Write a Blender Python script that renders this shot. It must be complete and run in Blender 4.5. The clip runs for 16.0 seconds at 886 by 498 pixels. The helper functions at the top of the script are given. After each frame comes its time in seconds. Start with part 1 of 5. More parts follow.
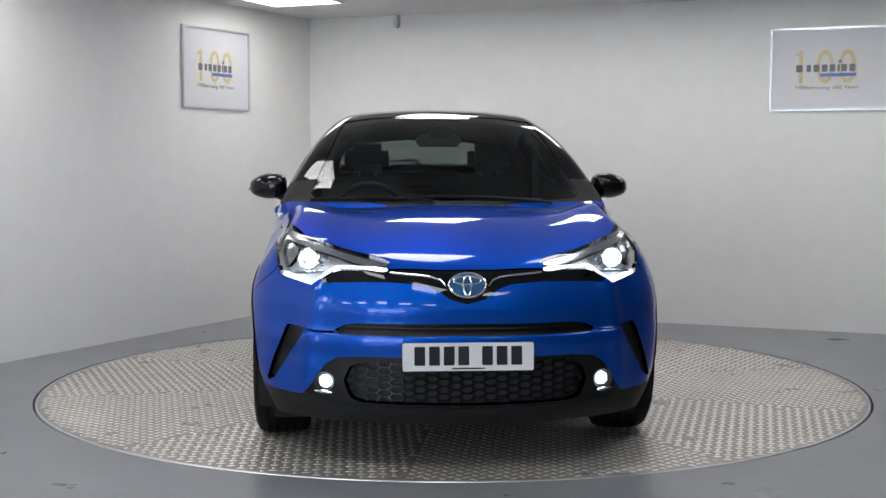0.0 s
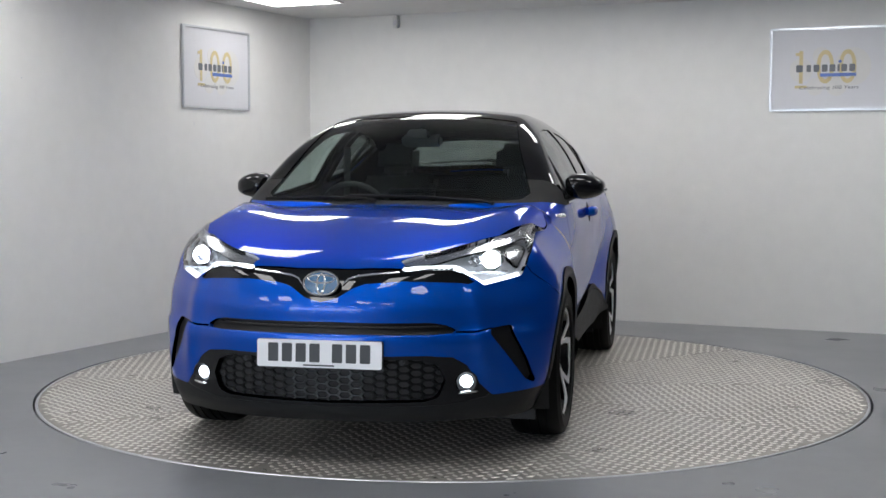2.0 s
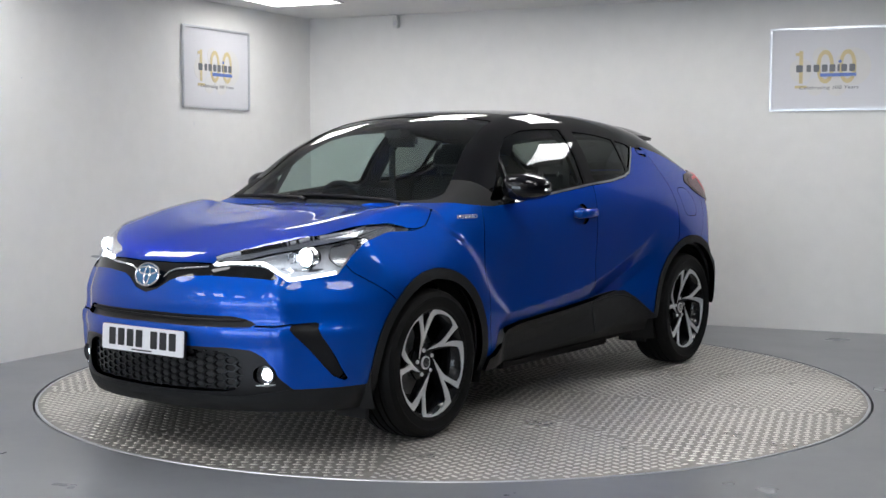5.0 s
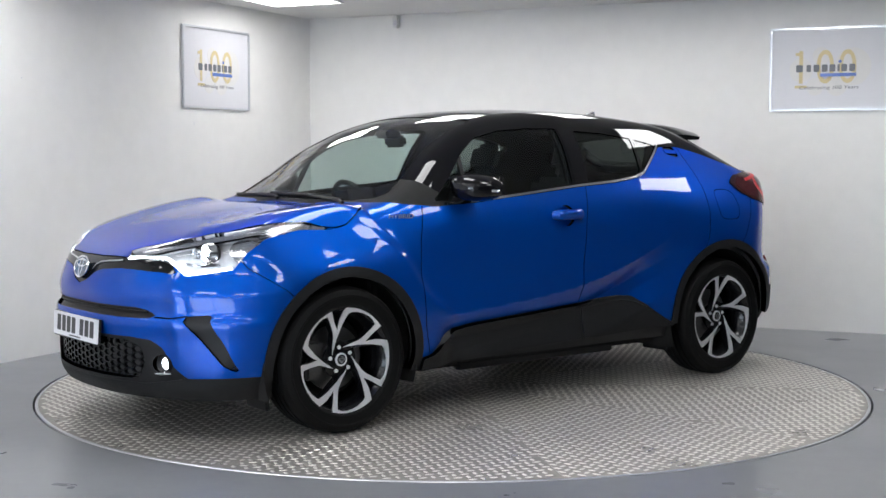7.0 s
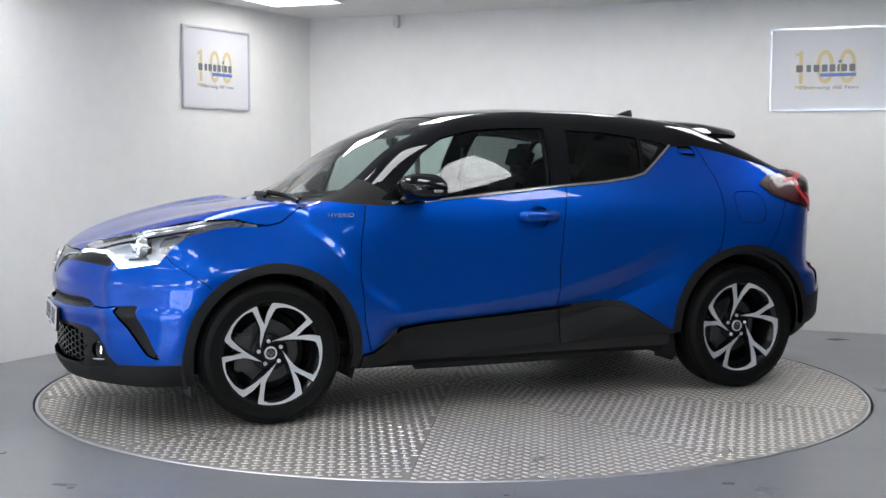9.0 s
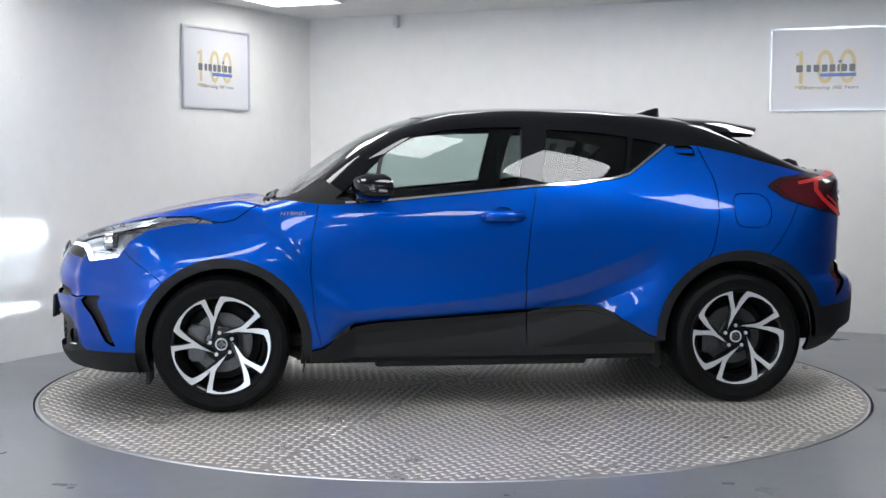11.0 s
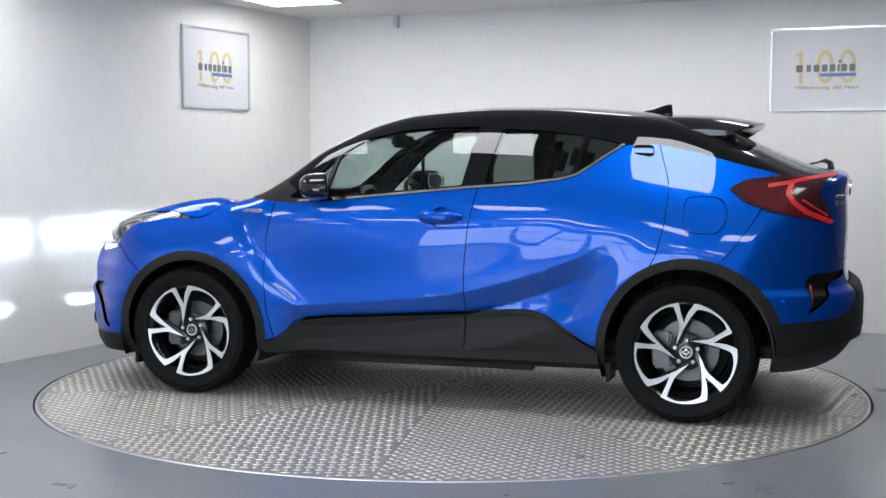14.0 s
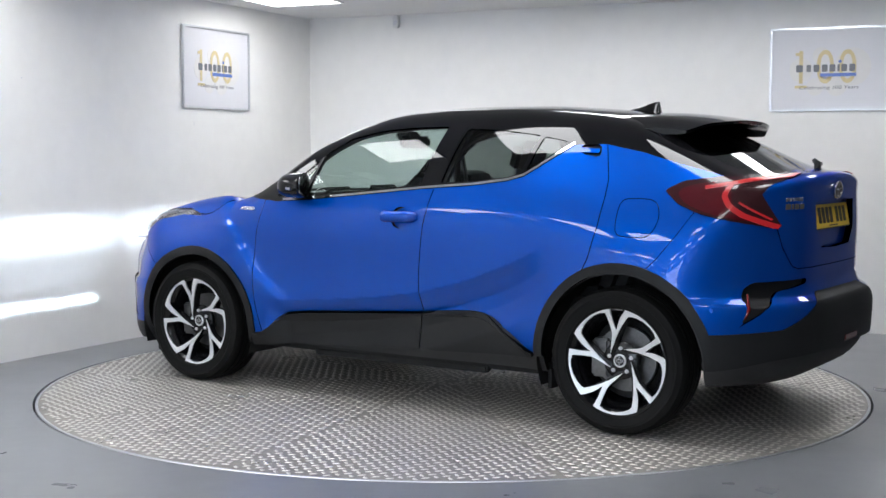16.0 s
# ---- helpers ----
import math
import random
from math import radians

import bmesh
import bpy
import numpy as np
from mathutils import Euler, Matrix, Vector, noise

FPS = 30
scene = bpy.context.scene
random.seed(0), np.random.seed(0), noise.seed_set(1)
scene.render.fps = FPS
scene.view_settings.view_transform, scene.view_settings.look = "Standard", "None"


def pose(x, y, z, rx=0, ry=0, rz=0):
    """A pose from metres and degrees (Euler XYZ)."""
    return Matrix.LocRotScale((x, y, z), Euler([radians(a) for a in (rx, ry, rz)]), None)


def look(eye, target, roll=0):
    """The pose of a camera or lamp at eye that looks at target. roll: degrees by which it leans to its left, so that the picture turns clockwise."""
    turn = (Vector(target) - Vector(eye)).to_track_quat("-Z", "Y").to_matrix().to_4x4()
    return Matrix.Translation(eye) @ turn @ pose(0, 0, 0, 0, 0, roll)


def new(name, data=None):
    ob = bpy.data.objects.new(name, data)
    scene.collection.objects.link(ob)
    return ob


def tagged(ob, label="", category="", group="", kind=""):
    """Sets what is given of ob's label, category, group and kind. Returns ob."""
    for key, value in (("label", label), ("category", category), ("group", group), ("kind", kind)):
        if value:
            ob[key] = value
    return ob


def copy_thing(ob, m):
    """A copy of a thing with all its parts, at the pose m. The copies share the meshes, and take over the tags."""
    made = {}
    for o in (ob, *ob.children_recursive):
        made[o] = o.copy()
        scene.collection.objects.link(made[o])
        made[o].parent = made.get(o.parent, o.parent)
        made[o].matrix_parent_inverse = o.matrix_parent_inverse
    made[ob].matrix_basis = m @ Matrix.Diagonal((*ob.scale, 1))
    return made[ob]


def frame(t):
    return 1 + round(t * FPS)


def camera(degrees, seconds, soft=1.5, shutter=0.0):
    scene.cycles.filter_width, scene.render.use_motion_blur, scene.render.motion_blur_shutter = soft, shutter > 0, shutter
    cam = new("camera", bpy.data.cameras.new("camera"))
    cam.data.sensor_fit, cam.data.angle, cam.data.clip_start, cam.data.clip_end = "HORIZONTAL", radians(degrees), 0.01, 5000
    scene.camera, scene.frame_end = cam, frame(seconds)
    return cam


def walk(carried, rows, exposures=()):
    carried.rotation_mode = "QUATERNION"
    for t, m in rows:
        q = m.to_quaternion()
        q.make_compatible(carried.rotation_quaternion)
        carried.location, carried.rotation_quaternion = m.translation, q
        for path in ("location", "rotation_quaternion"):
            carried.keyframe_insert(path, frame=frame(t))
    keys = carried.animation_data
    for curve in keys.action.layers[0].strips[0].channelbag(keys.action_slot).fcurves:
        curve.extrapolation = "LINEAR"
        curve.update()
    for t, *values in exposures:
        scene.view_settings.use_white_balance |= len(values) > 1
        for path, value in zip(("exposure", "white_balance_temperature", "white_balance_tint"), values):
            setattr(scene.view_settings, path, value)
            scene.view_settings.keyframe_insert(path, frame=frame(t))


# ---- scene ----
cam = camera(38.34, 16.0, soft=1.5)
EYE = (0.0, -7.16, 1.261)
VIEW = look(EYE, (-0.0503, -0.1775, 0.7657))
walk(cam, [(0.0, VIEW), (16.0, VIEW)], exposures=[(0.0, -0.29, 6200, 11), (3.5, -0.31, 6200, 11), (6.5, 0.03, 6150, 11), (9.0, 0.06, 6100, 11), (12.0, 0.08, 6050, 11), (16.0, 0.08, 6050, 11)])

# ---- world and lamps ----
world = bpy.data.worlds.new("sky")
world.use_nodes = True
scene.world = world
sky = world.node_tree.nodes.new("ShaderNodeTexSky")
sky.sky_type, sky.sun_disc = "NISHITA", False
sky.sun_elevation, sky.sun_rotation = radians(35), radians(200)
world.node_tree.nodes["Background"].inputs[1].default_value = 0.08
world.node_tree.links.new(sky.outputs[0], world.node_tree.nodes["Background"].inputs[0])


# ---- materials ----
def material(name, color, rough=0.5, metal=0.0, coat=0.0, coat_rough=0.03, spots=0.0, scale=8.0, bump=0.0, bump_scale=60.0,
             rough_spread=0.0, spec=0.5, flake=0.0):
    """A surface with variation at two scales: broad stains and fine grain."""
    m = bpy.data.materials.new(name)
    m.use_nodes = True
    nt = m.node_tree
    p = nt.nodes["Principled BSDF"]
    p.inputs["Base Color"].default_value = (*color, 1)
    p.inputs["Roughness"].default_value, p.inputs["Metallic"].default_value = rough, metal
    p.inputs["Coat Weight"].default_value, p.inputs["Coat Roughness"].default_value = coat, coat_rough
    p.inputs["Specular IOR Level"].default_value = spec
    tc = nt.nodes.new("ShaderNodeTexCoord")

    def grain(sc, detail=4):
        n = nt.nodes.new("ShaderNodeTexNoise")
        n.inputs["Scale"].default_value, n.inputs["Detail"].default_value = sc, detail
        nt.links.new(tc.outputs["Object"], n.inputs["Vector"])
        return n

    if spots:
        a, b = grain(scale * 0.2), grain(scale * 3)
        mix = nt.nodes.new("ShaderNodeMath")
        mix.operation = "ADD"
        nt.links.new(a.outputs[0], mix.inputs[0])
        nt.links.new(b.outputs[0], mix.inputs[1])
        ramp = nt.nodes.new("ShaderNodeMapRange")
        ramp.inputs["From Min"].default_value, ramp.inputs["From Max"].default_value = 0.7, 1.3
        ramp.inputs["To Min"].default_value, ramp.inputs["To Max"].default_value = 1 - spots, 1 + spots
        nt.links.new(mix.outputs[0], ramp.inputs["Value"])
        mul = nt.nodes.new("ShaderNodeVectorMath")
        mul.operation = "SCALE"
        mul.inputs[0].default_value = color
        nt.links.new(ramp.outputs[0], mul.inputs["Scale"])
        nt.links.new(mul.outputs[0], p.inputs["Base Color"])
    if rough_spread:
        r = grain(scale * 0.5)
        rr = nt.nodes.new("ShaderNodeMapRange")
        rr.inputs["From Min"].default_value, rr.inputs["From Max"].default_value = 0.3, 0.7
        rr.inputs["To Min"].default_value, rr.inputs["To Max"].default_value = rough - rough_spread, rough + rough_spread
        nt.links.new(r.outputs[0], rr.inputs["Value"])
        nt.links.new(rr.outputs[0], p.inputs["Roughness"])
    if bump:
        b = grain(bump_scale, 6)
        bn = nt.nodes.new("ShaderNodeBump")
        bn.inputs["Strength"].default_value, bn.inputs["Distance"].default_value = bump, 0.002
        nt.links.new(b.outputs[0], bn.inputs["Height"])
        nt.links.new(bn.outputs[0], p.inputs["Normal"])
    if flake:
        v = nt.nodes.new("ShaderNodeTexVoronoi")
        v.inputs["Scale"].default_value = 900
        nt.links.new(tc.outputs["Object"], v.inputs["Vector"])
        fr = nt.nodes.new("ShaderNodeMapRange")
        fr.inputs["To Min"].default_value, fr.inputs["To Max"].default_value = rough - flake, rough + flake
        nt.links.new(v.outputs["Color"], fr.inputs["Value"])
        nt.links.new(fr.outputs[0], p.inputs["Roughness"])
    return m


def glowing(name, color, strength, base=(0.8, 0.8, 0.8)):
    m = material(name, base, 0.3)
    p = m.node_tree.nodes["Principled BSDF"]
    p.inputs["Emission Color"].default_value, p.inputs["Emission Strength"].default_value = (*color, 1), strength
    return m


def pane(name, tint, gloss=1.0):
    """A thin sheet of tinted glass."""
    m = bpy.data.materials.new(name)
    m.use_nodes = True
    nt = m.node_tree
    nt.nodes.remove(nt.nodes["Principled BSDF"])
    tr, gl, mix, fr = (nt.nodes.new("ShaderNode" + k) for k in ("BsdfTransparent", "BsdfGlossy", "MixShader", "LayerWeight"))
    tr.inputs[0].default_value = (*tint, 1)
    gl.inputs["Roughness"].default_value = 0.015
    gl.inputs["Color"].default_value = (gloss, gloss, gloss, 1)
    fr.inputs[0].default_value = 0.5
    power, gain = nt.nodes.new("ShaderNodeMath"), nt.nodes.new("ShaderNodeMath")
    power.operation, gain.operation = "POWER", "MULTIPLY_ADD"
    power.inputs[1].default_value, gain.inputs[1].default_value, gain.inputs[2].default_value = 4.5, 0.85, 0.036
    nt.links.new(fr.outputs["Facing"], power.inputs[0])
    nt.links.new(power.outputs[0], gain.inputs[0])
    for a, b in ((gain.outputs[0], mix.inputs[0]), (tr.outputs[0], mix.inputs[1]), (gl.outputs[0], mix.inputs[2]),
                 (mix.outputs[0], nt.nodes["Material Output"].inputs[0])):
        nt.links.new(a, b)
    return m


WALL = material("painted_wall", (0.80, 0.79, 0.765), 0.55, spots=0.025, scale=3, bump=0.12, bump_scale=90)
# dark grey for the added unseen walls that darken reflections in the car's flank
ADDED_WALL = material("added_wall_grey", (0.165, 0.168, 0.175), 0.6, spots=0.05, scale=3, bump=0.12, bump_scale=90)
CEILING = material("ceiling_paint", (0.74, 0.73, 0.71), 0.8, spots=0.02, scale=3, bump=0.1, bump_scale=120)
FLOOR = material("painted_floor", (0.200, 0.208, 0.220), 0.30, spots=0.05, scale=4, rough_spread=0.03, bump=0.02, bump_scale=40)
TREAD = material("tread_plate_aluminium", (0.345, 0.323, 0.290), 0.48, metal=0.5, spots=0.18, scale=5, rough_spread=0.09, bump=0.06, bump_scale=120)
# the bars have a paler tone than the plate between them
LOZENGE = material("pale_tread_bars", (0.74, 0.71, 0.66), 0.33, metal=0.7, spots=0.10, scale=7, rough_spread=0.07)
DARK = material("dark_gap", (0.012, 0.012, 0.012), 0.8, spots=0.2)
ALU = material("brushed_aluminium", (0.62, 0.63, 0.65), 0.32, metal=0.9, spots=0.05, scale=20)
PRINT = material("printed_board", (0.65, 0.645, 0.672), 0.35, spots=0.01)
GOLD = material("gold_ink", (0.60, 0.50, 0.27), 0.4, spots=0.08, scale=60)
CREAM = material("cream_ink", (0.66, 0.645, 0.63), 0.4, spots=0.03, scale=60)
GREY_INK = material("grey_ink", (0.13, 0.135, 0.15), 0.4, spots=0.05, scale=60)
BLUE_INK = material("blue_ink", (0.10, 0.17, 0.48), 0.4, spots=0.05, scale=60)
PLASTIC = material("white_plastic", (0.72, 0.72, 0.70), 0.4, spots=0.02)
PANEL = glowing("light_panel", (1.0, 0.975, 0.93), 12.6)

PAINT = material("blue_metallic_paint", (0.0005, 0.070, 0.44), 0.44, metal=0.72, coat=1.0, coat_rough=0.02, flake=0.08, spec=0.05)
PAINT.node_tree.nodes["Principled BSDF"].inputs["Coat IOR"].default_value = 1.42
PAINT.node_tree.nodes["Principled BSDF"].inputs["Specular Tint"].default_value = (0.01, 0.12, 0.55, 1)
GLOSS_BLACK = material("gloss_black_paint", (0.004, 0.004, 0.005), 0.3, coat=1.0, coat_rough=0.02, spots=0.05, spec=0.0)
GLOSS_BLACK.node_tree.nodes["Principled BSDF"].inputs["Coat IOR"].default_value = 1.42
CLAD = material("grained_black_plastic", (0.0125, 0.013, 0.0138), 0.52, spots=0.12, scale=14, bump=0.35, bump_scale=420, spec=0.22)
BLACK = material("black_plastic", (0.006, 0.006, 0.007), 0.42, spots=0.15, scale=20, bump=0.15, bump_scale=300, spec=0.3)
LINER = material("wheel_arch_liner", (0.005, 0.005, 0.005), 0.85, spots=0.2, scale=12)
TRIM = material("dark_cabin_trim", (0.018, 0.018, 0.019), 0.7, spots=0.2, scale=10, bump=0.2, bump_scale=200)
FABRIC = material("dark_seat_fabric", (0.020, 0.020, 0.022), 0.85, spots=0.25, scale=16, bump=0.4, bump_scale=260)
CHROME = material("chrome", (0.78, 0.79, 0.80), 0.10, metal=1.0, spots=0.03)
SATIN = material("machined_alloy", (0.74, 0.745, 0.76), 0.34, metal=0.45, spots=0.05, scale=30)
STEEL = material("brake_disc_steel", (0.14, 0.14, 0.14), 0.42, metal=0.9, spots=0.15, scale=30)
RUBBER = material("tyre_rubber", (0.005, 0.005, 0.005), 0.60, spots=0.2, scale=14, bump=0.3, bump_scale=150, spec=0.14)
RIM_BLACK = material("gloss_black_rim", (0.005, 0.005, 0.006), 0.25, coat=0.35, spots=0.1, spec=0.15)
CLEAR = pane("clear_glass", (0.64, 0.73, 0.70))
LAMP_GLASS = pane("lamp_cover_glass", (0.93, 0.94, 0.95))
PRIVACY = pane("privacy_glass", (0.20, 0.225, 0.215))
REAR_TINT = pane("rear_screen_glass", (0.24, 0.27, 0.255))
MIRROR = material("mirror_glass", (0.85, 0.86, 0.87), 0.02, metal=1.0)
SILVER = material("lamp_reflector", (0.52, 0.53, 0.55), 0.20, metal=0.95, spots=0.08, scale=30)
LAMP_DARK = material("lamp_housing", (0.64, 0.65, 0.67), 0.35, metal=0.25, spots=0.15, scale=30)
DRL = glowing("daylight_strip", (0.93, 0.97, 1.0), 4.0)
VEIL = pane("lens_veil", (0.13, 0.13, 0.13))
BEAM = glowing("headlamp_lens", (0.80, 0.90, 1.0), 40.0)
BURNER = glowing("lamp_burner", (0.75, 0.88, 1.0), 185000.0)
FOG_BURNER = glowing("fog_burner", (0.75, 0.88, 1.0), 1300000.0)
FOG = glowing("fog_lamp_lens", (0.88, 0.94, 1.0), 9.0)
RED_GLASS = material("red_lamp_lens", (0.065, 0.0035, 0.007), 0.25, coat=0.45, coat_rough=0.03, spec=0.15, spots=0.12, scale=30)
SMOKED = material("smoked_lamp_lens", (0.030, 0.008, 0.010), 0.20, coat=0.6, coat_rough=0.03, spec=0.15, spots=0.1, scale=30)
RED_GLOW = glowing("tail_light_strip", (1.0, 0.03, 0.045), 0.16, (0.3, 0.01, 0.01))
RED_REFLEX = material("red_reflector", (0.14, 0.006, 0.008), 0.18, coat=0.8, spots=0.1, scale=60)
WHITE_PLATE = material("white_number_plate", (0.74, 0.74, 0.76), 0.35, spots=0.02)
YELLOW_PLATE = material("yellow_number_plate", (0.72, 0.50, 0.03), 0.35, spots=0.03)
PLATE_INK = material("plate_characters", (0.012, 0.012, 0.014), 0.4, spots=0.1)
BADGE_BLUE = material("badge_blue", (0.02, 0.10, 0.22), 0.15, coat=1.0, spots=0.1, scale=40)


# ---- mesh helpers ----
def part(name, bm, mat, parent=None, label="", smooth=40):
    """Link a bmesh as one mesh object, under its thing or part."""
    me = bpy.data.meshes.new(name)
    bmesh.ops.recalc_face_normals(bm, faces=bm.faces[:])
    bm.to_mesh(me)
    bm.free()
    me.materials.append(mat)
    if smooth:
        me.shade_smooth()
        me.set_sharp_from_angle(angle=radians(smooth))
    ob = new(name, me)
    if parent:
        ob.parent = parent
    if label:
        tagged(ob, label)
    return ob


def put_box(bm, x0, x1, y0, y1, z0, z1, bevel=0.0, m=None):
    r = bmesh.ops.create_cube(bm, size=1)
    t = Matrix.Translation(((x0 + x1) / 2, (y0 + y1) / 2, (z0 + z1) / 2)) @ Matrix.Diagonal((x1 - x0, y1 - y0, z1 - z0, 1))
    bmesh.ops.transform(bm, matrix=(m @ t) if m else t, verts=r["verts"])
    if bevel:
        edges = {e for v in r["verts"] for e in v.link_edges}
        bmesh.ops.bevel(bm, geom=list(edges), offset=bevel, segments=2, affect="EDGES")
    return bm


def box(*a, **k):
    return put_box(bmesh.new(), *a, **k)


def lathe(profile, n=64, axis="y", bm=None, m=None, a0=0.0, a1=360.0):
    """Turn a profile of (radius, along) about an axis."""
    bm = bm or bmesh.new()
    full = a1 - a0 >= 360
    rings = []
    for i in range(n if full else n + 1):
        a = radians(a0 + (a1 - a0) * i / n)
        ring = []
        for r, h in profile:
            p = Vector((r * math.sin(a), h, r * math.cos(a))) if axis == "y" else Vector((r * math.cos(a), r * math.sin(a), h)) if axis == "z" else Vector((h, r * math.sin(a), r * math.cos(a)))
            ring.append(bm.verts.new(m @ p if m else p))
        rings.append(ring)
    for i in range(len(rings) if full else len(rings) - 1):
        a, b = rings[i], rings[(i + 1) % len(rings)]
        for j in range(len(profile) - 1):
            bm.faces.new((a[j], a[j + 1], b[j + 1], b[j]))
    bmesh.ops.remove_doubles(bm, verts=bm.verts[:], dist=1e-5)
    return bm


def tube(points, radius, sides=8, bm=None, flat=1.0):
    """A round bar along a line of points; flat squeezes it in z."""
    bm = bm or bmesh.new()
    pts = [Vector(p) for p in points]
    rings = []
    for i, p in enumerate(pts):
        d = (pts[min(i + 1, len(pts) - 1)] - pts[max(i - 1, 0)]).normalized()
        up = Vector((0, 0, 1)) if abs(d.z) < 0.95 else Vector((1, 0, 0))
        s = d.cross(up).normalized()
        u = s.cross(d)
        r = radius[i] if isinstance(radius, (list, tuple)) else radius
        rings.append([bm.verts.new(p + s * r * math.cos(2 * math.pi * k / sides) + u * r * flat * math.sin(2 * math.pi * k / sides)) for k in range(sides)])
    for a, b in zip(rings, rings[1:]):
        for k in range(sides):
            bm.faces.new((a[k], a[(k + 1) % sides], b[(k + 1) % sides], b[k]))
    bm.faces.new(rings[0])
    bm.faces.new(rings[-1])
    return bm


def slab(outline, depth, m, bevel=0.0):
    """A flat plate with an outline in its own x and y, depth thick, at the pose m."""
    bm = bmesh.new()
    low = [bm.verts.new(m @ Vector((x, y, 0))) for x, y in outline]
    top = [bm.verts.new(m @ Vector((x, y, depth))) for x, y in outline]
    n = len(low)
    bm.faces.new(low)
    bm.faces.new(top)
    for i in range(n):
        bm.faces.new((low[i], low[(i + 1) % n], top[(i + 1) % n], top[i]))
    if bevel:
        ring = [e for e in bm.edges if e.verts[0] in top and e.verts[1] in top]
        bmesh.ops.bevel(bm, geom=ring, offset=bevel, segments=2, affect="EDGES")
    return bm


def rounded(w, h, r, n=5):
    """Outline of a rounded rectangle about the origin."""
    out = []
    for cx, cy, a in ((w / 2 - r, h / 2 - r, 0), (-w / 2 + r, h / 2 - r, 90), (-w / 2 + r, -h / 2 + r, 180), (w / 2 - r, -h / 2 + r, 270)):
        out += [(cx + r * math.cos(radians(a + 90 * i / n)), cy + r * math.sin(radians(a + 90 * i / n))) for i in range(n + 1)]
    return out


def ellipse(a, b, n=32):
    return [(a * math.cos(2 * math.pi * i / n), b * math.sin(2 * math.pi * i / n)) for i in range(n)]


def lettering(name, words, size, m, mat, parent, depth=0.002, shear=0.0, label=""):
    """Raised or printed words in the built-in font, centred at the pose m."""
    c = bpy.data.curves.new(name, "FONT")
    c.body, c.size, c.extrude, c.align_x, c.align_y, c.shear = words, size, depth / 2, "CENTER", "CENTER", shear
    tmp = bpy.data.objects.new(name, c)
    scene.collection.objects.link(tmp)
    bpy.context.view_layer.update()
    me = bpy.data.meshes.new_from_object(tmp.evaluated_get(bpy.context.evaluated_depsgraph_get()))
    bpy.data.objects.remove(tmp)
    weld = bmesh.new()
    weld.from_mesh(me)
    bmesh.ops.remove_doubles(weld, verts=weld.verts[:], dist=1e-5)
    weld.to_mesh(me)
    weld.free()
    me.transform(m)
    me.materials.clear()
    me.materials.append(mat)
    ob = new(name, me)
    ob.parent = parent
    return tagged(ob, label) if label else ob


# ---- the room ----
CORNER = Vector((-1.215, 3.80, 0))
LEFT_DIR, LEFT_IN = Vector((-0.4432, -0.8964, 0)), Vector((0.8964, -0.4432, 0))
RIGHT_DIR, RIGHT_IN = Vector((0.9210, -0.3897, 0)), Vector((-0.3897, -0.9210, 0))
HIGH = 2.445
LONG, WIDE, THICK = 13.0, 9.5, 0.2


def wall(name, start, along, inward, length, paint=None):
    """A wall whose inner face runs from start along a direction."""
    m = Matrix((along, inward, Vector((0, 0, 1)))).transposed().to_4x4()
    m.translation = start
    bm = box(-THICK, length + THICK, -THICK, 0, -0.05, HIGH + 0.1, m=m)
    return tagged(part(name, bm, paint or WALL, smooth=0), "added dark grey wall, out of view" if paint else "plain white painted wall, lightly scuffed", "wall", kind="structure")


wall("wall_north", CORNER, RIGHT_DIR, RIGHT_IN, 5.2 - THICK)
# added beyond the view, dark so that the doors mirror less brightness
wall("added_wall_north", CORNER + RIGHT_DIR * (5.2 + THICK), RIGHT_DIR, RIGHT_IN, WIDE - 5.2 - THICK, ADDED_WALL)
wall("wall_west", CORNER, LEFT_DIR, LEFT_IN, LONG)
far_a, far_b = CORNER + RIGHT_DIR * WIDE, CORNER + LEFT_DIR * LONG
# unseen closing wall, its dark tone likewise chosen for the car's reflections
wall("added_wall_east", far_a, LEFT_DIR, -RIGHT_DIR, LONG, ADDED_WALL)


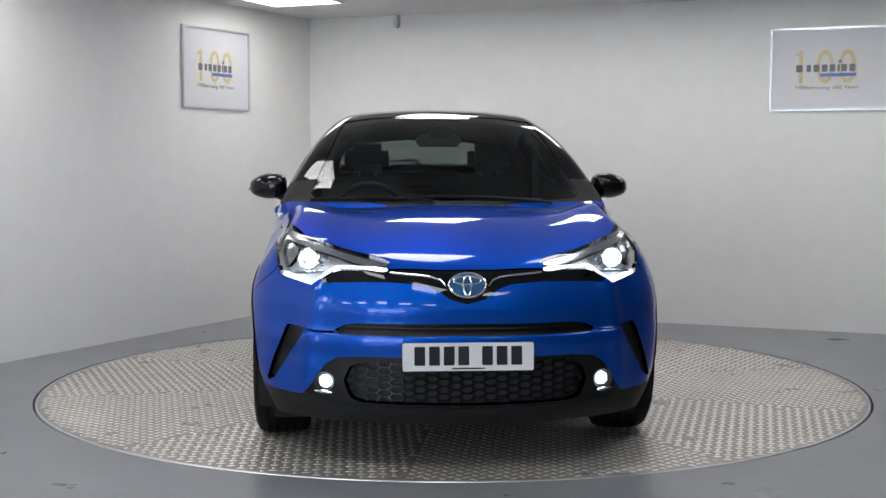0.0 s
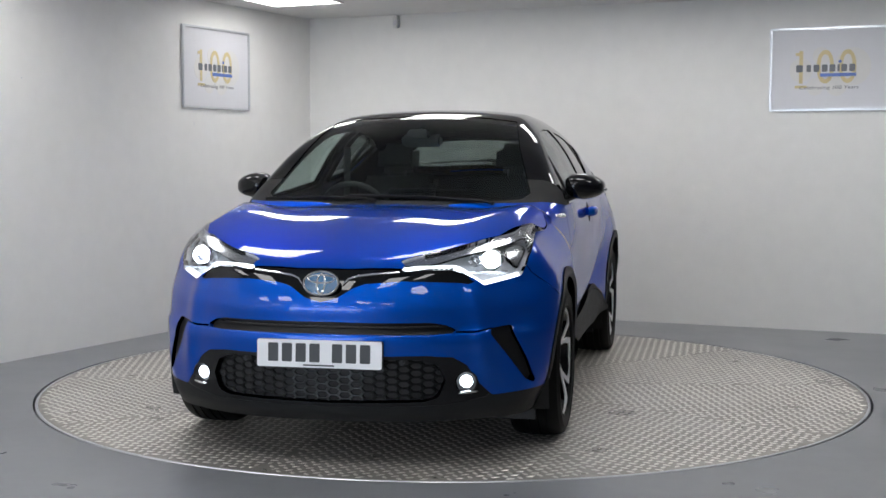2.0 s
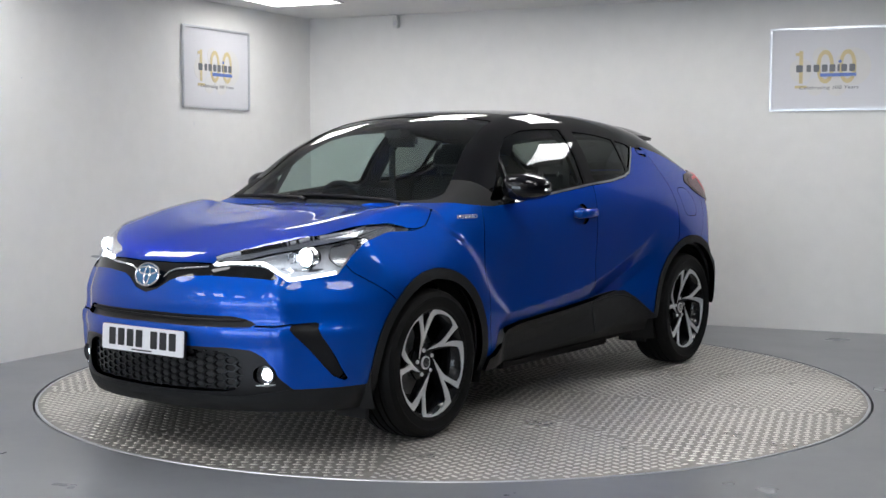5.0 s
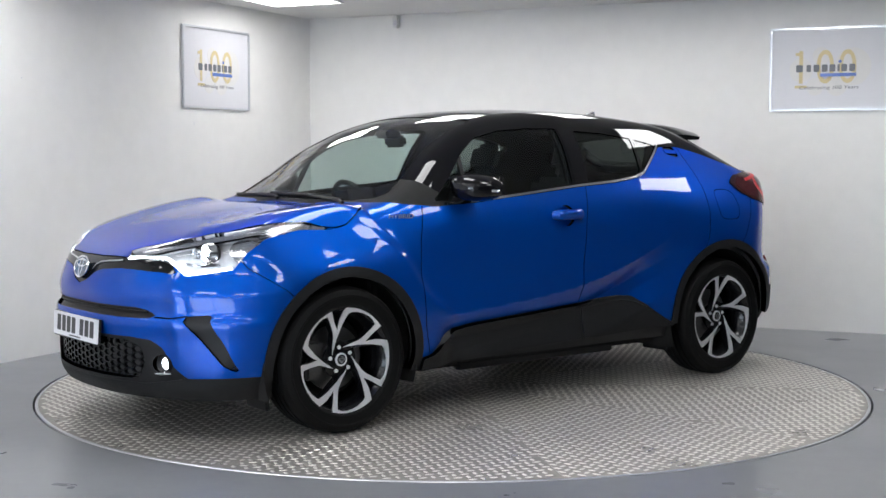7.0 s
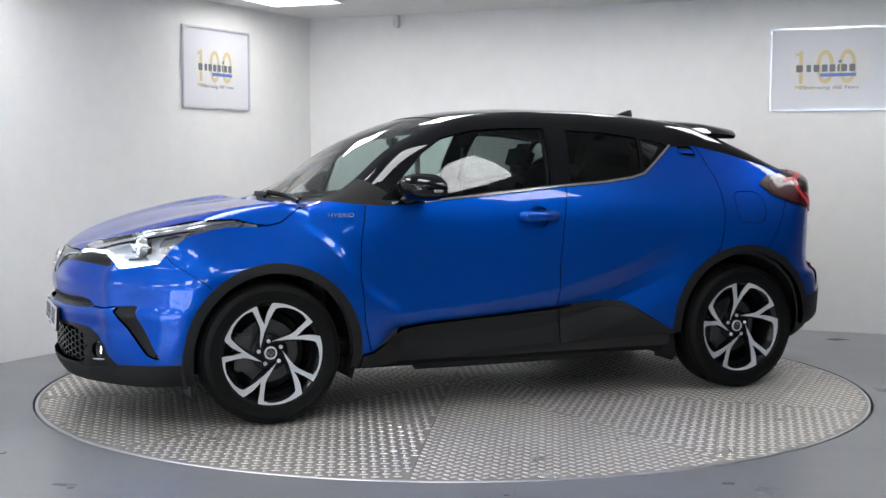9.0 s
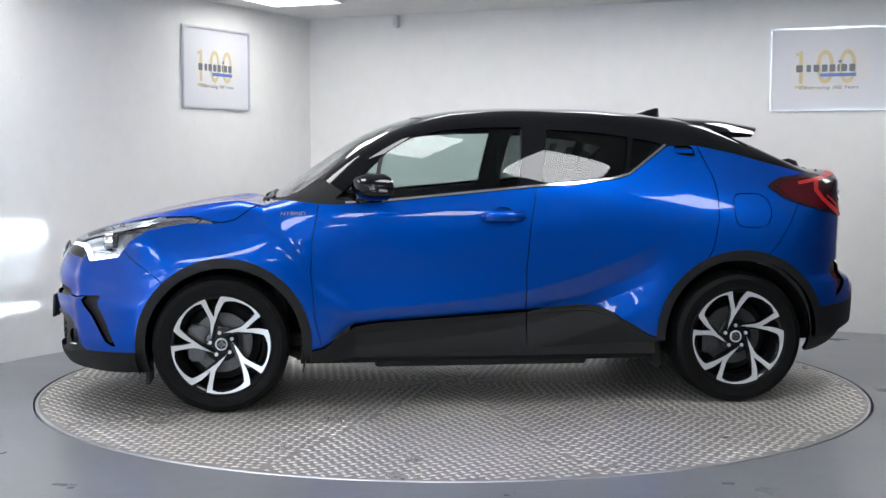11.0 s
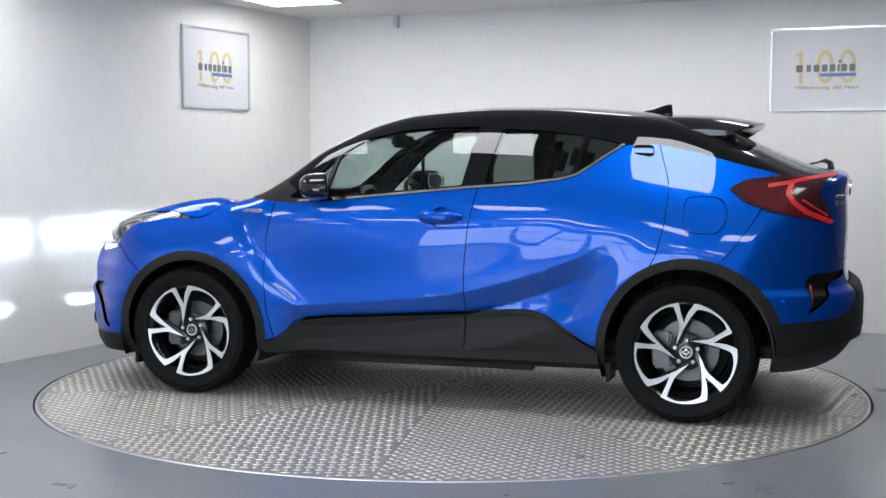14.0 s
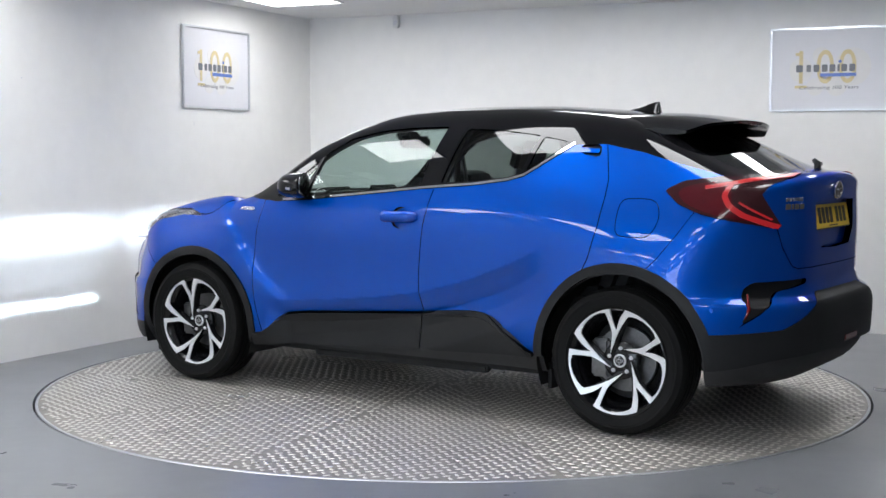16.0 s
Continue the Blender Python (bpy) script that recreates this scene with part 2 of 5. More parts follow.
def south_wall():
    """The wall behind the camera, with a wide glazed opening that lets daylight in."""
    m = Matrix((RIGHT_DIR, -LEFT_DIR, Vector((0, 0, 1)))).transposed().to_4x4()
    m.translation = far_b
    a, b, low, top = 1.3, 5.1, 0.10, 2.10
    bm = bmesh.new()
    for x0, x1, z0, z1 in ((-THICK, a, -0.05, HIGH + 0.1), (b, WIDE + THICK, -0.05, HIGH + 0.1), (a, b, -0.05, low), (a, b, top, HIGH + 0.1)):
        put_box(bm, x0, x1, -THICK, 0, z0, z1, m=m)
    bmesh.ops.remove_doubles(bm, verts=bm.verts[:], dist=1e-5)
    tagged(part("wall_south", bm, WALL, smooth=0), "plain white painted wall with a wide window", "wall", kind="structure")
    win = tagged(new("window_1"), "wide white-framed window in the far wall", "window", kind="structure")
    n = 3
    for k in range(n + 1):
        x = a + (b - a) * k / n
        part("mullion", box(x - 0.03, x + 0.03, -0.14, -0.06, low, top, 0.006, m), PLASTIC, win)
    for z in (low, (low + top) / 2 + 0.2, top):
        part("transom", box(a, b, -0.135, -0.065, z - 0.03, z + 0.03, 0.006, m), PLASTIC, win)
    for k in range(n):
        x = a + (b - a) * k / n
        pane_ob = part("pane", box(x + 0.03, x + (b - a) / n - 0.03, -0.104, -0.098, low + 0.03, top - 0.03, m=m), LAMP_GLASS, win, smooth=0)
        pane_ob.visible_shadow = False
    day = bpy.data.lights.new("daylight", "AREA")
    day.shape, day.size, day.size_y, day.energy, day.color = "RECTANGLE", b - a - 0.1, top - low - 0.1, 170.0, (0.78, 0.89, 1.0)
    lamp = new("daylight", day)
    mid = m @ Vector(((a + b) / 2, -0.17, (low + top) / 2))
    lamp.matrix_basis = look(mid, mid - LEFT_DIR)


south_wall()

DISC_R = 2.256


def make_floor():
    """The floor sheet with a round pit for the turntable."""
    bm = bmesh.new()
    n = 144
    hole = DISC_R + 0.011
    rim, far, deep = [], [], []
    corners = [CORNER - RIGHT_DIR * 0.1 - LEFT_DIR * 0.1, far_a + RIGHT_DIR * 0.1 - LEFT_DIR * 0.1,
               far_a + LEFT_DIR * LONG + RIGHT_DIR * 0.1 + LEFT_DIR * 0.1, far_b - RIGHT_DIR * 0.1 + LEFT_DIR * 0.1]
    for i in range(n):
        a = 2 * math.pi * i / n
        d = Vector((math.cos(a), math.sin(a), 0))
        rim.append(bm.verts.new(d * hole))
        deep.append(bm.verts.new(d * hole + Vector((0, 0, -0.12))))
        best = 1e9
        for p, q in zip(corners, corners[1:] + corners[:1]):
            e = q - p
            den = d.x * e.y - d.y * e.x
            if abs(den) > 1e-9:
                s = (p.x * e.y - p.y * e.x) / den
                if s > 0:
                    best = min(best, s)
        far.append(bm.verts.new(d * best))
    for i in range(n):
        j = (i + 1) % n
        bm.faces.new((rim[i], far[i], far[j], rim[j]))
        bm.faces.new((rim[i], rim[j], deep[j], deep[i]))
    bm.faces.new(deep)
    return tagged(part("floor", bm, FLOOR, smooth=0), "grey painted concrete floor with a soft sheen", "floor", kind="structure")


make_floor()


def make_ceiling():
    bm = bmesh.new()
    m = Matrix((RIGHT_DIR, LEFT_DIR, Vector((0, 0, 1)))).transposed().to_4x4()
    m.translation = CORNER
    put_box(bm, -0.2, WIDE + 0.2, -0.2, LONG + 0.2, HIGH, HIGH + 0.1, m=m)
    return tagged(part("ceiling", bm, CEILING, smooth=0), "flat off-white ceiling with recessed light panels", "ceiling", kind="structure")


make_ceiling()


def ceiling_light(half):
    """A recessed panel: thin frame and glowing diffuser, hung under the ceiling."""
    root = new("ceiling_light")
    f = bmesh.new()
    q = half - 0.015
    for a, b, c, d in ((-0.3, 0.3, -half, -q), (-0.3, 0.3, q, half), (-0.3, -0.285, -q, q), (0.285, 0.3, -q, q)):
        put_box(f, a, b, c, d, -0.012, 0.0)
    part("frame", f, PLASTIC, root, "white metal frame", 0)
    part("diffuser", box(-0.285, 0.285, -q, q, -0.006, 0.0), PANEL, root, "evenly glowing white diffuser", 0)
    return tagged(root, "white glowing panel light set in the ceiling", "ceiling light", "ceiling panel lights")


def place_lights():
    first = None
    turn = math.degrees(math.atan2(RIGHT_DIR.y, RIGHT_DIR.x))
    # the one in view: its far edge lies 1.0 m from the north wall
    for i in range(5):
        for j in range(5):
            p = CORNER + RIGHT_DIR * (0.61 + 1.2 * i) + LEFT_DIR * (1.26 + 2.64 * j)
            m = pose(p.x, p.y, HIGH - 0.001, 0, 0, turn)
            if first is None:
                first = ceiling_light(0.3)
                first.matrix_basis = m
            else:
                copy_thing(first, m)


place_lights()


def sign(name, origin, along, inward, z0, z1, width):
    """A framed printed board on a wall; origin is its lower start on the wall's face."""
    root = new(name)
    m = Matrix((along, Vector((0, 0, 1)), inward)).transposed().to_4x4()
    m.translation = origin + Vector((0, 0, z0))
    h = z1 - z0
    for a, b, c, d in ((0, width, 0, 0.018), (0, width, h - 0.018, h), (0, 0.018, 0.018, h - 0.018), (width - 0.018, width, 0.018, h - 0.018)):
        part("frame_bar", box(a, b, c, d, 0, 0.022, bevel=0.005, m=m), ALU, root, "silver aluminium frame bar")
    part("board", box(0.016, width - 0.016, 0.016, h - 0.016, 0, 0.010, m=m), PRINT, root, "white printed board", 0)
    cx, cy, s = width * 0.505, h * 0.49, width / 0.84
    for dx, dy, r in ((-0.20, 0.0, 0.055), (-0.06, 0.10, 0.04), (0.16, 0.02, 0.085), (0.05, -0.11, 0.05), (-0.10, -0.12, 0.04)):
        part("halo", slab(ellipse(r * s * 1.5, r * s * 1.6, 24), 0.0006, m @ Matrix.Translation((cx + dx * s, cy + dy * s, 0.0100 + 0.0001 * (dx + 0.3)))), CREAM, root, smooth=0)
    for digit, dx in (("1", -0.155), ("0", 0.015), ("0", 0.170)):
        lettering("numeral", digit, 0.40 * s, m @ Matrix.Translation((cx + (dx - 0.045) * s, cy + 0.008, 0.0115)) @ Matrix.Diagonal((0.68, 0.86, 1, 1)), GOLD, root, 0.0012)
    for dx, dy, w, h in ((-0.200, -0.128, 0.085, 0.020), (-0.222, 0.108, 0.035, 0.022)):
        part("numeral_serif", slab(rounded(w * s, h * s, 0.003), 0.0012, m @ Matrix.Translation((cx + dx * s, cy + 0.008 + dy * s, 0.0110))), GOLD, root, smooth=0)
    bars = ((-0.185, 0.052), (-0.125, 0.034), (-0.075, 0.044), (-0.022, 0.044), (0.028, 0.044), (0.068, 0.018), (0.103, 0.044), (0.155, 0.044))
    for dx, w in bars:
        part("word_bar", slab(rounded(w * s * 0.92, 0.052 * s, 0.008 * s), 0.0012, m @ Matrix.Translation((cx + (dx * 1.08 - 0.01) * s, cy + 0.012 * s, 0.0128))), GREY_INK, root, smooth=0)
    part("dot", slab(ellipse(0.012 * s, 0.012 * s, 20), 0.0012, m @ Matrix.Translation((cx + 0.073 * s, cy + 0.058 * s, 0.0128))), BLUE_INK, root, smooth=0)
    part("blue_bar", slab(rounded(0.25 * s, 0.024 * s, 0.002), 0.0012, m @ Matrix.Translation((cx + 0.06 * s, cy - 0.037 * s, 0.0130))), BLUE_INK, root, smooth=0)
    lettering("slogan", "Celebrating 100 Years", 0.034 * s, m @ Matrix.Translation((cx - 0.005, cy - 0.128 * s, 0.0118)) @ Matrix.Diagonal((1.36, 1, 1, 1)), GREY_INK, root, 0.0012, 0.15)
    return tagged(root, "silver-framed white board with gold numerals and grey bars", "sign", "framed wall signs")


sign("wall_sign", CORNER - LEFT_DIR * -1.745, -LEFT_DIR, LEFT_IN, 1.636, 2.247, 0.84)
p_right = CORNER + RIGHT_DIR * 3.855
sign("wall_sign", p_right, RIGHT_DIR, RIGHT_IN, 1.606, 2.208, 0.84)


def wall_sensor():
    root = new("wall_sensor")
    m = Matrix((RIGHT_DIR, Vector((0, 0, 1)), RIGHT_IN)).transposed().to_4x4()
    m.translation = CORNER + RIGHT_DIR * 0.80 + Vector((0, 0, 2.335))
    part("housing", box(0, 0.050, 0, 0.10, 0, 0.045, bevel=0.008, m=m), PLASTIC, root)
    part("bracket", box(0.012, 0.038, 0.100, 0.109, 0, 0.03, m=m), PLASTIC, root, smooth=0)
    part("lens", box(0.010, 0.040, 0.020, 0.060, 0.045, 0.049, bevel=0.003, m=m), PRINT, root)
    return tagged(root, "small white plastic motion detector fixed under the ceiling", "sensor")


wall_sensor()


def wall_mark(at, along, inward, w, h, turn):
    m = Matrix((along, Vector((0, 0, 1)), inward)).transposed().to_4x4()
    m.translation = at
    return tagged(part("scuff_mark", slab(ellipse(w, h, 10), 0.0015, m @ pose(0, 0, 0, 0, 0, turn)), LAMP_DARK, smooth=0), "small dark scuff on the white wall", "scuff")


wall_mark(CORNER + LEFT_DIR * 1.60 + Vector((0, 0, 1.52)), -LEFT_DIR, LEFT_IN, 0.004, 0.012, 20)
wall_mark(CORNER + LEFT_DIR * 3.32 + Vector((0, 0, 1.765)), -LEFT_DIR, LEFT_IN, 0.005, 0.006, 0)

# ---- the turntable ----
def turntable():
    """A round steel deck of wedge-shaped tread plates that turns about the origin."""
    root = new("turntable")
    rim = lathe([(DISC_R - 0.05, -0.06), (DISC_R, -0.06), (DISC_R, -0.0035), (DISC_R - 0.003, 0.0), (DISC_R - 0.016, 0.0), (DISC_R - 0.016, -0.01)], 180, "z")
    part("rim", rim, ALU, root, "thin metal edge ring")
    part("deck", slab(ellipse(DISC_R - 0.012, DISC_R - 0.012, 144), 0.03, Matrix.Translation((0, 0, -0.036))), DARK, root, smooth=0)
    # ten wedges, each with its relief laid at half a right angle to its first edge
    for k in range(10):
        a0, a1, lay = 27 + 36 * k, 63 + 36 * k, 72 + 36 * k
        n = max(8, int((a1 - a0) / 2.5))
        gap = 0.0007
        mid = radians((a0 + a1) / 2)
        off = gap / math.sin(radians((a1 - a0) / 2))
        R = DISC_R - 0.017
        outline = [(off * math.cos(mid), off * math.sin(mid))]
        for i in range(n + 1):
            a = radians(a0 + (a1 - a0) * i / n)
            outline.append((R * math.cos(a), R * math.sin(a)))
        outline[1] = (outline[1][0] - gap * math.sin(radians(a0)), outline[1][1] + gap * math.cos(radians(a0)))
        outline[-1] = (outline[-1][0] + gap * math.sin(radians(a1)), outline[-1][1] - gap * math.cos(radians(a1)))
        plate = part("tread_plate", slab(outline, 0.006, Matrix.Translation((0, 0, -0.0062))), TREAD, root, smooth=0)
        # raised bars, alternately along and across a square lay
        c, s = math.cos(radians(lay)), math.sin(radians(lay))
        pitch = 0.0445
        vs, fs = [], []
        N = int(DISC_R / pitch) + 2
        for i in range(-N, N + 1):
            for j in range(-N, N + 1):
                u, v = (i + 0.25) * pitch, (j + 0.25) * pitch
                x, y = c * u - s * v, s * u + c * v
                r = math.hypot(x, y)
                if r > R - 0.02 or r < 0.03:
                    continue
                w = (math.degrees(math.atan2(y, x)) - a0) % 360
                edge = min(w, (a1 - a0) - w)
                if w > a1 - a0 or r * math.sin(radians(min(edge, 90))) < 0.012:
                    continue
                flip = (i + j) % 2
                ca, sa = math.cos(radians(lay + 90 * flip)), math.sin(radians(lay + 90 * flip))
                b = len(vs)
                for p, q, h in ((-0.0205, 0, 0), (-0.012, -0.0088, 0), (0.012, -0.0088, 0), (0.0205, 0, 0), (0.012, 0.0088, 0), (-0.012, 0.0088, 0),
                                (-0.014, 0, 0.0024), (0, -0.0042, 0.0028), (0.014, 0, 0.0024), (0, 0.0042, 0.0028)):
                    vs.append((x + ca * p - sa * q, y + sa * p + ca * q, h - 0.0003))
                fs += [(b, b + 1, b + 7, b + 6), (b + 1, b + 2, b + 7), (b + 2, b + 3, b + 8, b + 7), (b + 3, b + 4, b + 9, b + 8),
                       (b + 4, b + 5, b + 9), (b + 5, b, b + 6, b + 9), (b + 6, b + 7, b + 8, b + 9)]
        me = bpy.data.meshes.new("tread_relief")
        me.from_pydata(vs, [], fs)
        me.materials.append(LOZENGE)
        bars = new("tread_relief", me)
        bars.parent = plate
        tagged(bars, "raised pale lozenge bars", kind="stuff")
    return tagged(root, "round turntable of worn grey aluminium tread plate", "turntable")


TABLE = turntable()


# ---- the car: one smooth body, cut along its shut lines into panels ----
# car space: x forward from the middle of the wheelbase, y to its left, z up from the ground
def pchip(xs, ys, x):
    """Smooth curve through the points, without overshoot."""
    xs, ys, x = np.asarray(xs, float), np.asarray(ys, float), np.asarray(x, float)
    h, d = np.diff(xs), np.diff(ys) / np.diff(xs)
    m = np.zeros(len(xs))
    for i in range(1, len(xs) - 1):
        if d[i - 1] * d[i] > 0:
            a, b = 2 * h[i] + h[i - 1], h[i] + 2 * h[i - 1]
            m[i] = (a + b) / (a / d[i - 1] + b / d[i])
    m[0], m[-1] = d[0], d[-1]
    x = np.clip(x, xs[0], xs[-1])
    i = np.clip(np.searchsorted(xs, x, side="right") - 1, 0, len(xs) - 2)
    t = (x - xs[i]) / h[i]
    t2, t3 = t * t, t * t * t
    return (2 * t3 - 3 * t2 + 1) * ys[i] + (t3 - 2 * t2 + t) * h[i] * m[i] + (3 * t2 - 2 * t3) * ys[i + 1] + (t3 - t2) * h[i] * m[i + 1]


def smin(a, b, k):
    h = np.clip(0.5 + 0.5 * (b - a) / k, 0, 1)
    return b + (a - b) * h - k * h * (1 - h)


def bend_matrix(xs):
    """Turns the heights at the knots into the second derivatives of a natural cubic curve."""
    h, n = np.diff(xs), len(xs)
    A, B = np.eye(n), np.zeros((n, n))
    for i in range(1, n - 1):
        A[i, i - 1], A[i, i], A[i, i + 1] = h[i - 1], 2 * (h[i - 1] + h[i]), h[i]
        B[i, i - 1], B[i, i], B[i, i + 1] = 6 / h[i - 1], -6 / h[i - 1] - 6 / h[i], 6 / h[i]
    return np.linalg.solve(A, B)


def curve(xs, rows, x, pick=False):
    """A curve of even curvature through the knots; with pick, each x has a column of rows of its own."""
    xs, rows = np.asarray(xs, float), np.asarray(rows, float)
    M = bend_matrix(xs) @ rows
    x = np.clip(x, xs[0], xs[-1])
    i = np.clip(np.searchsorted(xs, x, side="right") - 1, 0, len(xs) - 2)
    h = xs[i + 1] - xs[i]
    a, b = (xs[i + 1] - x) / h, (x - xs[i]) / h
    if pick:
        j = np.arange(len(x))
        y0, y1, m0, m1 = rows[i, j], rows[i + 1, j], M[i, j], M[i + 1, j]
    else:
        y0, y1, m0, m1 = rows[i].T, rows[i + 1].T, M[i].T, M[i + 1].T
    return a * y0 + b * y1 + ((a ** 3 - a) * m0 + (b ** 3 - b) * m1) * h * h / 6


# heights of the section, and half widths of the body at stations along the car
SEC_Z = [0.15, 0.35, 0.55, 0.75, 0.95, 1.08, 1.2, 1.35, 1.5]
SEC_X = [-2.2, -1.8, -1.32, -0.9, -0.3, 0.3, 0.85, 1.32, 1.9]
SEC_Y = [
    [0.76, 0.840, 0.856, 0.840, 0.770, 0.705, 0.620, 0.505, 0.38],
    [0.79, 0.862, 0.878, 0.872, 0.822, 0.752, 0.668, 0.555, 0.42],
    [0.81, 0.876, 0.890, 0.890, 0.866, 0.803, 0.722, 0.615, 0.475],
    [0.80, 0.864, 0.868, 0.870, 0.860, 0.816, 0.745, 0.645, 0.503],
    [0.80, 0.858, 0.858, 0.860, 0.851, 0.816, 0.758, 0.664, 0.518],
    [0.80, 0.858, 0.856, 0.858, 0.848, 0.810, 0.748, 0.652, 0.506],
    [0.80, 0.858, 0.860, 0.857, 0.838, 0.786, 0.710, 0.608, 0.470],
    [0.81, 0.868, 0.884, 0.872, 0.772, 0.700, 0.625, 0.535, 0.42],
    [0.74, 0.830, 0.853, 0.856, 0.760, 0.650, 0.560, 0.450, 0.34],
]


def half_width(x, z):
    w = curve(SEC_X, curve(SEC_Z, np.asarray(SEC_Y).T, z), x, True)
    # the flared lips of the wheel openings
    for cx in (1.30, -1.335):
        r = np.hypot(x - cx, (z - 0.338) * 0.98)
        w = w + 0.013 * np.exp(-((r - 0.43) / 0.11) ** 2) * np.clip((z - 0.2) / 0.1, 0, 1)
    # the edge of the front wing, which falls off sharply towards the door
    xr = pchip([0.3, 0.42, 0.50, 0.63, 0.80, 0.928, 1.0], [0.62, 0.66, 0.715, 0.880, 1.010, 1.15, 1.25], z)
    d = xr - x
    ridge = np.where(d > 0, np.exp(-(d / 0.055) ** 2), np.exp(-(d / 0.22) ** 2))
    w = w + 0.019 * ridge * np.clip((z - 0.40) / 0.12, 0, 1) * np.clip((0.99 - z) / 0.10, 0, 1)
    # the crease that sweeps along the doors, with a scoop under it
    zc = curve([-1.2, -0.92, -0.56, -0.22, 0.2, 0.558, 0.72, 0.95], [1.02, 0.843, 0.686, 0.592, 0.534, 0.505, 0.497, 0.49], x)
    fade = np.clip((x + 1.00) / 0.40, 0, 1) * np.clip((0.80 - x) / 0.16, 0, 1)
    fade = fade * fade * (3 - 2 * fade)
    under = np.clip(zc - z, 0, 0.3)
    w = w - fade * 0.50 * np.clip(under, 0, 0.11) * np.clip((0.36 - under) / 0.18, 0, 1)
    w = w - 0.004 * fade * np.exp(-((z - zc - 0.15) / 0.11) ** 2)
    return w


def top_height(x, y):
    z0 = pchip([-2.3, -2.1, -2.04, -1.93, -1.48, -1.32, -1.19, -0.876, -0.56, -0.24, 0.08, 0.338, 0.596, 0.855, 1.12],
               [1.10, 1.185, 1.198, 1.213, 1.39, 1.45, 1.485, 1.519, 1.538, 1.541, 1.525, 1.480, 1.383, 1.215, 1.035], x)
    hood = pchip([1.0, 1.15, 1.375, 1.70, 2.03, 2.14, 2.25, 2.4], [1.048, 1.040, 1.022, 0.972, 0.878, 0.825, 0.735, 0.55], x)
    z0 = np.where(x > 1.02, np.maximum(hood, np.where(x < 1.2, z0, 0)), z0)
    c = pchip([-2.3, -1.5, -0.9, 0.1, 0.4, 0.9, 1.1, 1.25, 2.3], [0.10, 0.22, 0.17, 0.15, 0.18, 0.20, 0.12, 0.05, 0.10], x)
    z = z0 - c * np.abs(y) ** 2.2
    # the raised crowns of the front wings and the shallow dish between them
    yb = pchip([1.0, 1.15, 1.4, 1.8, 2.1], [0.76, 0.74, 0.66, 0.55, 0.45], x)
    hb = pchip([0.80, 1.0, 1.15, 1.4, 1.8, 2.1], [0.0, 0.020, 0.040, 0.032, 0.016, 0.006], x)
    return z + hb * np.exp(-((np.abs(y) - yb) / 0.17) ** 2)


def front_x(z):
    return pchip([0.1, 0.18, 0.25, 0.35, 0.46, 0.53, 0.552, 0.570, 0.61, 0.65, 0.70, 0.76, 0.83, 0.92], [2.10, 2.17, 2.215, 2.230, 2.230, 2.240, 2.238, 2.220, 2.222, 2.226, 2.216, 2.194, 2.17, 2.10], z)


def rear_x(z):
    return pchip([0.15, 0.21, 0.29, 0.38, 0.55, 0.61, 0.655, 0.72, 0.93, 1.10, 1.19, 1.3], [-1.85, -1.92, -2.06, -2.115, -2.125, -2.11, -2.055, -2.04, -2.045, -2.04, -2.055, -2.05], z)


def inside(x, y, z):
    """Positive inside the body."""
    ay = np.abs(y)
    a = half_width(x, z) - ay
    # a soft edge runs down the bumper from the headlamp's corner to the side vent
    ridge = 0.022 * np.exp(-((ay - pchip([0.3, 0.55, 0.75], [0.66, 0.635, 0.60], z)) / 0.042) ** 2) * np.clip((z - 0.28) / 0.15, 0, 1) * np.clip((0.80 - z) / 0.06, 0, 1)
    b = front_x(z) - pchip([0.2, 0.50, 0.62, 0.74], [0.63, 0.65, 0.70, 0.75], z) * ay ** 2.6 + ridge - x
    d = x - rear_x(z) - 0.63 * ay ** 4
    c = top_height(x, y) - z
    return smin(smin(a, smin(b, d, 0.02), 0.07), c, 0.06)


